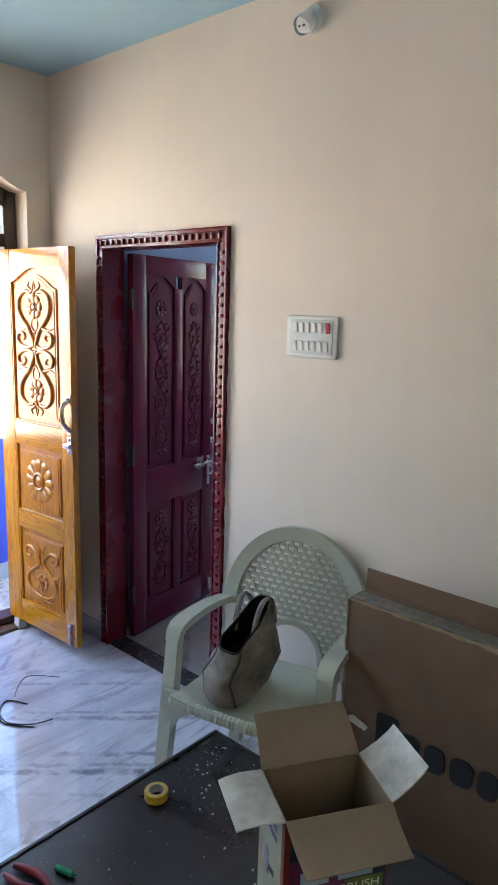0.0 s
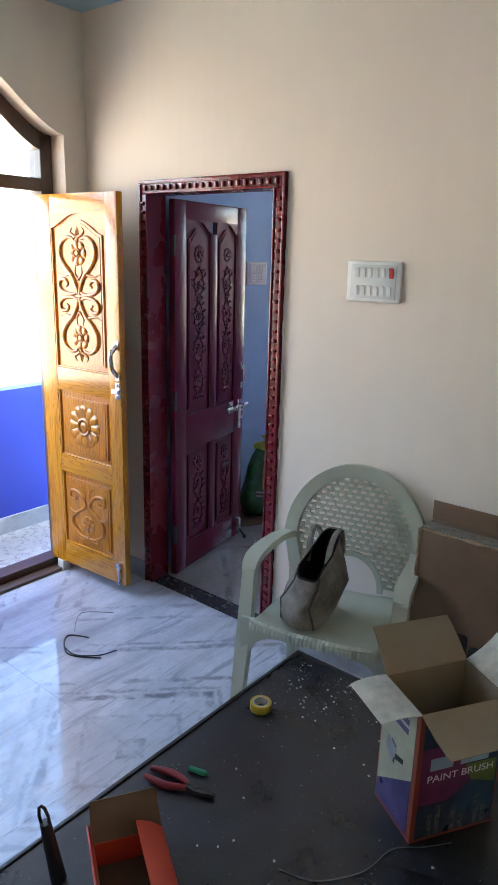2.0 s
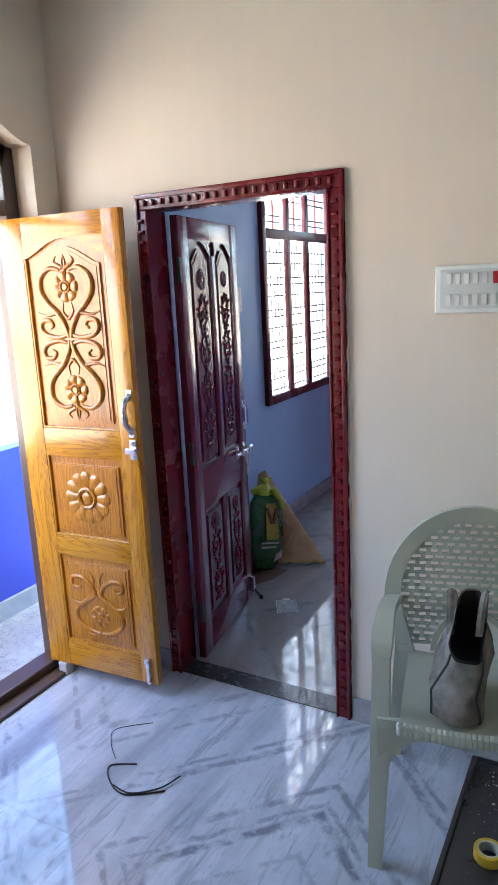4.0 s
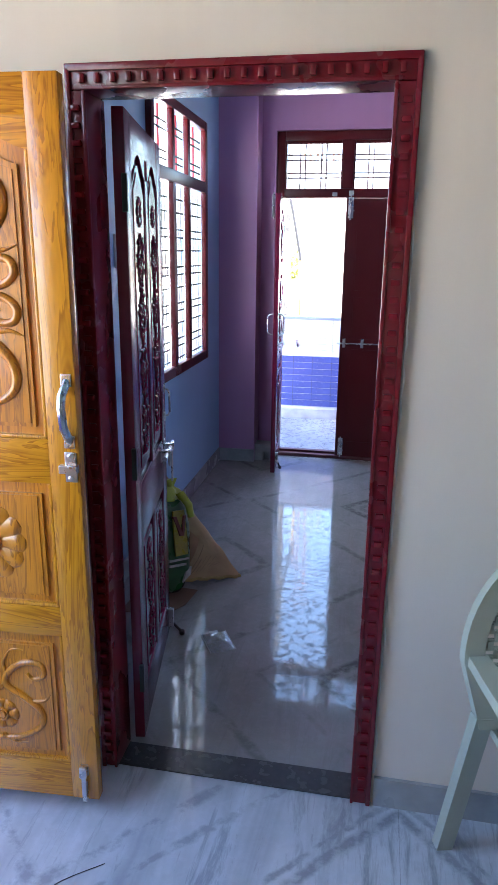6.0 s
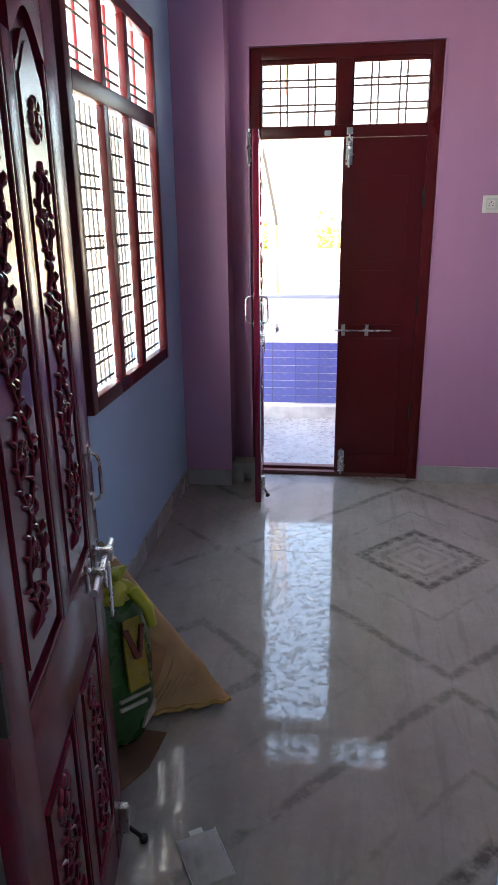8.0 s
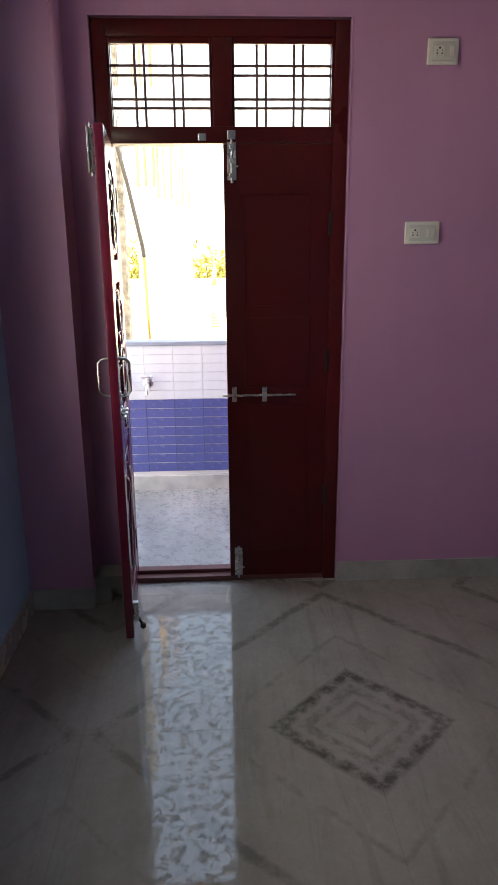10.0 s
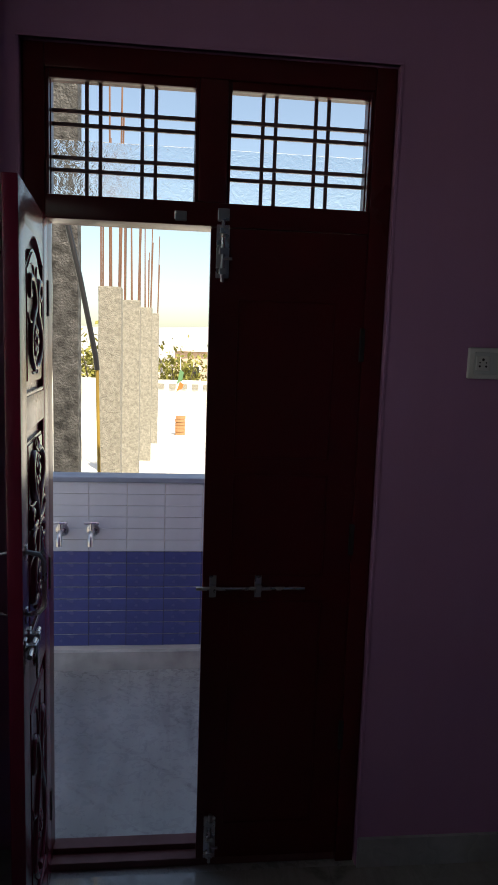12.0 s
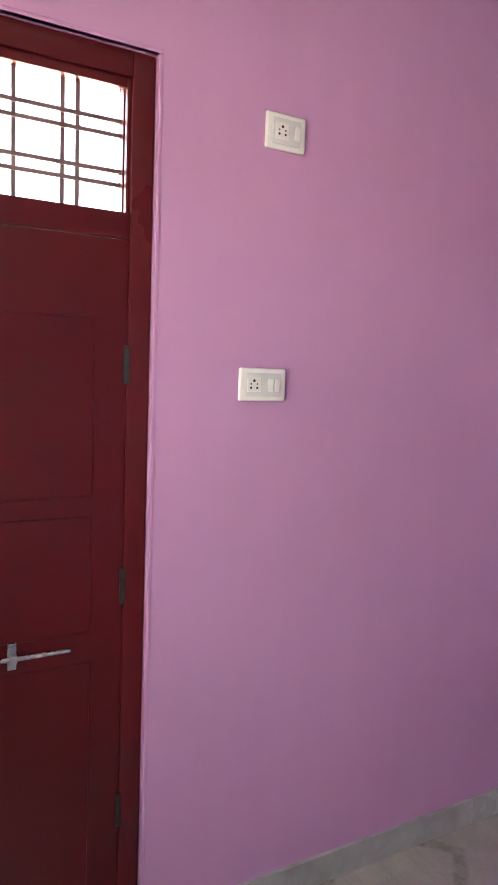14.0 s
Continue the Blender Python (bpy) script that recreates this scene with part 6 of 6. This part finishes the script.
for rows, z0, h, mat in ((8, 0.105, 0.0645, TILEB), (6, 0.622, 0.0605, TILEW)):
    me = ribbed_tile(mat, tw, h, 0.0022 if mat is TILEB else 0.0007)
    for r in range(rows):
        for c in range(14):
            x = -0.98 + tw * c + 0.0
            if -1.0 < x < 1.5:
                o = new("tile", me)
                o.parent = yard_wall
                o.matrix_basis = pose(x - 0.0005, PY - 0.001 + 0.0012 * ((c * 7 + r * 3) % 3 - 1), z0 + r * h)
bm = bmesh.new()
box(bm, -1.4, PY - 0.0015, 0.08, 3.3, PY - 0.0003, 0.985)
solid("trim_grout", bm, GROUT, "pale grout between the tiles", "grout")
bm = bmesh.new()
for c in range(14):
    box(bm, -0.98 + tw * c - 0.0028, PY - 0.0066, 0.106, -0.98 + tw * c + 0.0018, PY - 0.0016, 0.6205)
solid("trim_grout", bm, surface("dark_grout", (0.03, 0.035, 0.09), 0.8), "dark upright grout joints between the blue tiles", "grout")


def tap(x):
    p = thing("tap", pose(x, PY - 0.007, 0.735) @ Matrix.Diagonal((1.3, 1.3, 1.3, 1)), "chrome wall tap on the white tiles", "tap", "yard taps")
    bm = bmesh.new()
    lathe(bm, [(0.026, 0.0), (0.024, 0.006), (0.012, 0.010)], 18, pose(0, 0, 0, 90))
    part("flange", bm, STEEL, p, "", 50)
    bm = bmesh.new()
    tube(bm, [(0, 0, 0), (0, -0.05, 0), (0, -0.07, -0.008), (0, -0.078, -0.03), (0, -0.078, -0.045)], 0.011, 10)
    part("spout", bm, STEEL, p, "", 50)
    bm = bmesh.new()
    tube(bm, [(0, -0.045, 0.008), (0, -0.045, 0.035)], 0.007, 8)
    tube(bm, [(-0.028, -0.045, 0.038), (0.028, -0.045, 0.038)], 0.006, 8)
    part("handle", bm, STEEL, p, "", 50)
    return p


tap(0.010)
tap(-0.145)
CONC = surface("weathered_concrete", (0.30, 0.28, 0.23), 0.9, 0, 0.35, 30, 90, 1.0, 0, 0.012)
CONCD = surface("dark_rough_plaster", (0.065, 0.062, 0.058), 0.9, 0, 0.7, 16, 60, 1.0, 0, 0.012)
RUST = surface("rusty_rebar", (0.16, 0.08, 0.05), 0.8)


def pillar(x, y, w, z1, label, mat=CONC, rebars=4, tall=2.0, group="bare concrete pillars"):
    p = thing("concrete_pillar", pose(x, y, -3.3), label, "pillar", group)
    bm = bmesh.new()
    soft_box(bm, -w / 2, -w / 2, 0, w / 2, w / 2, z1 + 3.3, 0.012)
    bmesh.ops.subdivide_edges(bm, edges=[e for e in bm.edges if e.calc_length() > 1], cuts=30)
    for v in bm.verts:
        v.co += Vector((noise.noise(v.co * 3 + Vector((x, y, 0))), noise.noise(v.co * 3.3 + Vector((y, x, 5))), 0)) * 0.007
    part("shaft", bm, mat, p)
    for i in range(rebars):
        dx, dy = ((-1, -1), (1, -1), (1, 1), (-1, 1), (0, -1), (0, 1))[i % 6]
        bm = bmesh.new()
        top_z = z1 + 3.3 + tall * (0.8 + 0.2 * math.sin(i * 2.3 + x * 5))
        tube(bm, [(dx * w * 0.38, dy * w * 0.38, z1 + 3.2), (dx * w * 0.40 + 0.02 * math.sin(i), dy * w * 0.38, top_z)], 0.010, 6)
        part("rebar", bm, RUST, p, "rusty steel rod")
    return p


# near plastered post beside the yard, then the row of bare pillars
pillar(-0.325, 6.35, 0.17, 3.6, "rough grey plastered post beside the wash yard", CONCD, 0, 0, "")
pillar(-0.30, 9.0, 0.24, 2.30, "bare concrete pillar with rusty rods on top", CONC, 6, 2.2)
pillar(-0.235, 11.2, 0.24, 2.32, "bare concrete pillar with rusty rods on top", CONC, 6, 1.6)
pillar(-0.165, 13.4, 0.24, 2.36, "bare concrete pillar with rusty rods on top", CONC, 6, 1.6)
pillar(-0.12, 15.6, 0.24, 2.38, "bare concrete pillar with rusty rods on top", CONC, 4, 1.5)
bm = bmesh.new()
tube(bm, [(-0.175, 5.24, 2.42), (-0.08, 5.24, 2.02), (0.00, 5.24, 1.62), (0.008, 5.24, 1.55)], 0.014, 8)
pipe = thing("drain_pipe", pose(0, 0, 0), "bent black and ochre pipe outside the parapet", "pipe")
part("upper_length", bm, BLACK, pipe, "black upper length", 50)
bm = bmesh.new()
tube(bm, [(0.008, 5.24, 1.56), (0.02, 5.24, 1.0), (0.02, 5.24, -3.3)], 0.009, 8)
part("lower_length", bm, surface("ochre_pipe", (0.42, 0.28, 0.05), 0.5, 0, 0.4, 3), pipe, "ochre lower length", 50)

# a second roof terrace, low walls and houses further off
SUNWALL = surface("sunlit_lime_wall", (0.72, 0.70, 0.64), 0.85, 0, 0.2, 1.2, 8, 0.3)
bm = bmesh.new()
box(bm, -9, 8.2, -3.3, 14, 27, -0.25)
solid("terrace", bm, SUNWALL, "pale sunlit neighbouring roof terrace", "terrace")
bm = bmesh.new()
for y in (17.5, 27.0):
    box(bm, -9, y, -0.25, 14, y + 0.2, 0.55 if y > 20 else -0.05)
solid("terrace_wall", bm, SUNWALL, "pale low wall of the neighbouring terrace", "wall")
BRICK = surface("stacked_brick", (0.40, 0.20, 0.09), 0.85, 0, 0.3, 9, 40, 0.4)
stack = thing("brick_stack", pose(0.47, 17.0, -0.25), "small stack of pale bricks on the terrace", "bricks")
bm = bmesh.new()
soft_box(bm, -0.11, -0.05, 0, 0.11, 0.05, 0.07, 0.005)
ME = finish("brick", bm, BRICK)
for r in range(6):
    o = new("brick", ME)
    o.parent = stack
    o.matrix_basis = pose(0.01 * math.sin(r * 3), 0.01 * math.cos(r * 2), 0.074 * r, 0, 0, 4 * math.sin(r * 1.7))

# thin pole with a faded cloth, standing behind the stack
pole = thing("pole", pose(0.46, 17.25, -0.25), "thin pale pole with a faded orange and green cloth", "pole")
bm = bmesh.new()
tube(bm, [(0, 0, 0), (0.01, 0, 0.9), (-0.01, 0, 1.75)], 0.012, 6)
part("shaft", bm, SUNWALL, pole)
for z0, z1, c in ((1.02, 1.20, (0.55, 0.16, 0.04)), (1.20, 1.48, (0.10, 0.22, 0.10))):
    bm = bmesh.new()
    prism(bm, [(-0.02, z0), (-0.10, z0 - 0.08), (-0.06, z0 + 0.05), (-0.02, z1), (0.07, z1 - 0.06), (0.04, z0 + 0.02)], 1, -0.02, 0.02)
    part("cloth", bm, surface("faded_cloth", c, 0.9), pole, "faded cloth")
# square openings along the far terrace wall: solid blocks, their shade put into grey
for i in range(5):
    bm = bmesh.new()
    soft_box(bm, -0.36 + 0.42 * i, 26.93, 0.24, -0.12 + 0.42 * i, 27.0, 0.42, 0.01)
    tagged(new("opening_block", finish("opening_block", bm, CONC)), "grey block for a square opening in the pale terrace wall", "vent", "terrace wall vents")


def house(x, y, w, d, h, col, label, storeys=1):
    p = thing("house", pose(x, y, -3.3), label, "house", "distant houses")
    wallm = surface("far_wall_" + label.split()[0], col, 0.85, 0, 0.15, 0.8, 5, 0.2)
    bm = bmesh.new()
    box(bm, -w / 2, 0, 0, w / 2, d, h)
    part("wall", bm, wallm, p)
    bm = bmesh.new()
    box(bm, -w / 2 - 0.3, -0.3, h, w / 2 + 0.3, d + 0.3, h + 0.18)
    part("roof", bm, SUNWALL, p)
    for s in range(storeys):
        n_ = max(2, int(w / 2.2))
        for i in range(n_):
            xx = -w / 2 + w * (i + 0.5) / n_
            zz = h - 2.0 - 3.0 * s
            bm = bmesh.new()
            box(bm, xx - 0.5, -0.06, zz, xx + 0.5, 0.05, zz + 1.1)
            win_ = part("window", bm, WHITEW, p)
            bm = bmesh.new()
            box(bm, xx - 0.42, -0.09, zz + 0.08, xx + 0.42, -0.062, zz + 1.02)
            part("pane", bm, BLACK, win_, "dark window pane")
    return p


house(3.6, 46, 7, 8, 4.9, (0.62, 0.45, 0.34), "ochre flat-roofed house among trees", 1)
house(-6.0, 52, 10, 8, 4.2, (0.66, 0.62, 0.56), "cream flat-roofed house behind the terrace", 1)
house(13.0, 58, 10, 8, 5.0, (0.60, 0.58, 0.55), "grey flat-roofed house in the distance", 2)
house(-18.0, 60, 12, 8, 4.6, (0.60, 0.40, 0.30), "reddish flat-roofed house in the distance", 1)
LEAF = surface("dry_green_leaves", (0.24, 0.23, 0.045), 0.7, 0, 0.4, 4, 30, 0.1)
BARK = surface("grey_bark", (0.16, 0.13, 0.10), 0.9)


def tree(x, y, h, r, label, seed):
    rg = random.Random(seed)
    p = thing("tree", pose(x, y, -3.3), label, "tree", "distant trees")
    bm = bmesh.new()
    tube(bm, [(0, 0, 0), (0.1, 0, h * 0.3), (0.0, 0.1, h * 0.6)], 0.16, 8, True, lambda f: 1 - 0.5 * f)
    for i in range(7):
        a = i * 0.9
        tube(bm, [(0.05, 0.05, h * (0.35 + 0.04 * i)), (r * 0.4 * math.cos(a), r * 0.4 * math.sin(a), h * 0.62), (r * 0.75 * math.cos(a), r * 0.75 * math.sin(a), h * (0.68 + 0.03 * i))], 0.06, 6, True, lambda f: 1 - 0.7 * f)
    part("trunk", bm, BARK, p, "", 50)
    verts, faces = [], []
    for i in range(900):
        c = Vector((rg.gauss(0, 0.42), rg.gauss(0, 0.42), rg.gauss(0, 0.38)))
        q = Vector((c.x * r, c.y * r, h * 0.74 + c.z * r * 0.8))
        s = rg.uniform(0.08, 0.2)
        u, v = Vector((rg.gauss(0, 1), rg.gauss(0, 1), rg.gauss(0, 1))).normalized() * s, Vector((rg.gauss(0, 1), rg.gauss(0, 1), rg.gauss(0, 1))).normalized() * s
        k = len(verts)
        verts += [tuple(q - u), tuple(q + v * 0.5), tuple(q + u), tuple(q - v * 0.5)]
        faces.append((k, k + 1, k + 2, k + 3))
    me = bpy.data.meshes.new("crown")
    me.from_pydata(verts, [], faces)
    me.materials.append(LEAF)
    o = new("crown", me)
    o.parent = p
    return p


tree(0.35, 33, 5.2, 1.7, "sunlit dry green tree beyond the terrace", 3)
tree(-3.0, 30, 5.6, 1.9, "sunlit dry green tree beyond the terrace", 8)
tree(5.5, 36, 4.6, 2.0, "sunlit dry green tree beyond the terrace", 11)
hills = bmesh.new()
for i in range(60):
    x0, x1 = -400 + i * 14, -386 + i * 14
    h0, h1 = [16 + 10 * noise.noise((q * 0.012, 3, 0)) for q in (x0, x1)]
    vs = [hills.verts.new(q) for q in ((x0, 420, -4), (x1, 420, -4), (x1, 440, h1), (x0, 440, h0), (x1, 470, -4), (x0, 470, -4))]
    hills.faces.new(vs[:4])
    hills.faces.new((vs[3], vs[2], vs[4], vs[5]))
solid("backdrop_hills", hills, surface("hazy_hill", (0.36, 0.36, 0.36), 0.95), "low hazy hills on the horizon", "hills")

# ---- floor slabs, last ----


def slabs(name, mat, x0, x1, y0, y1, cx, cy, size, label):
    bm = bmesh.new()
    box(bm, x0, y0, -0.14, x1, y1, -0.022)
    bed = solid(name, bm, GRANITE, label, "floor")
    xs = sorted({x0, x1, *[cx + size * i for i in range(-9, 10) if x0 + 0.02 < cx + size * i < x1 - 0.02]})
    yy = sorted({y0, y1, *[cy + size * i for i in range(-9, 10) if y0 + 0.02 < cy + size * i < y1 - 0.02]})
    for a, b in zip(xs, xs[1:]):
        for c, d in zip(yy, yy[1:]):
            bm = bmesh.new()
            g = 0.0003
            box(bm, a + g, c + g, -0.022, b - g, d - g, 0)
            part("marble_slab", bm, mat, bed)


slabs("floor", MARBLE_H, -0.62, HX1, HY0, 0.0, 0.95, -0.95, 0.965, "polished grey-white marble floor with mirrored veins")
slabs("floor_room", MARBLE_R, RX0, RX1, 0.105, RY1, 0.957, 2.52, 0.965, "polished grey marble floor with diamond veins")
bm = bmesh.new()
box(bm, BX0, RY1, -0.14, BX1, RY1 + 0.2, -0.001)
solid("trim_back_sill", bm, MARBLE_Y, "marble sill of the back door", "sill")
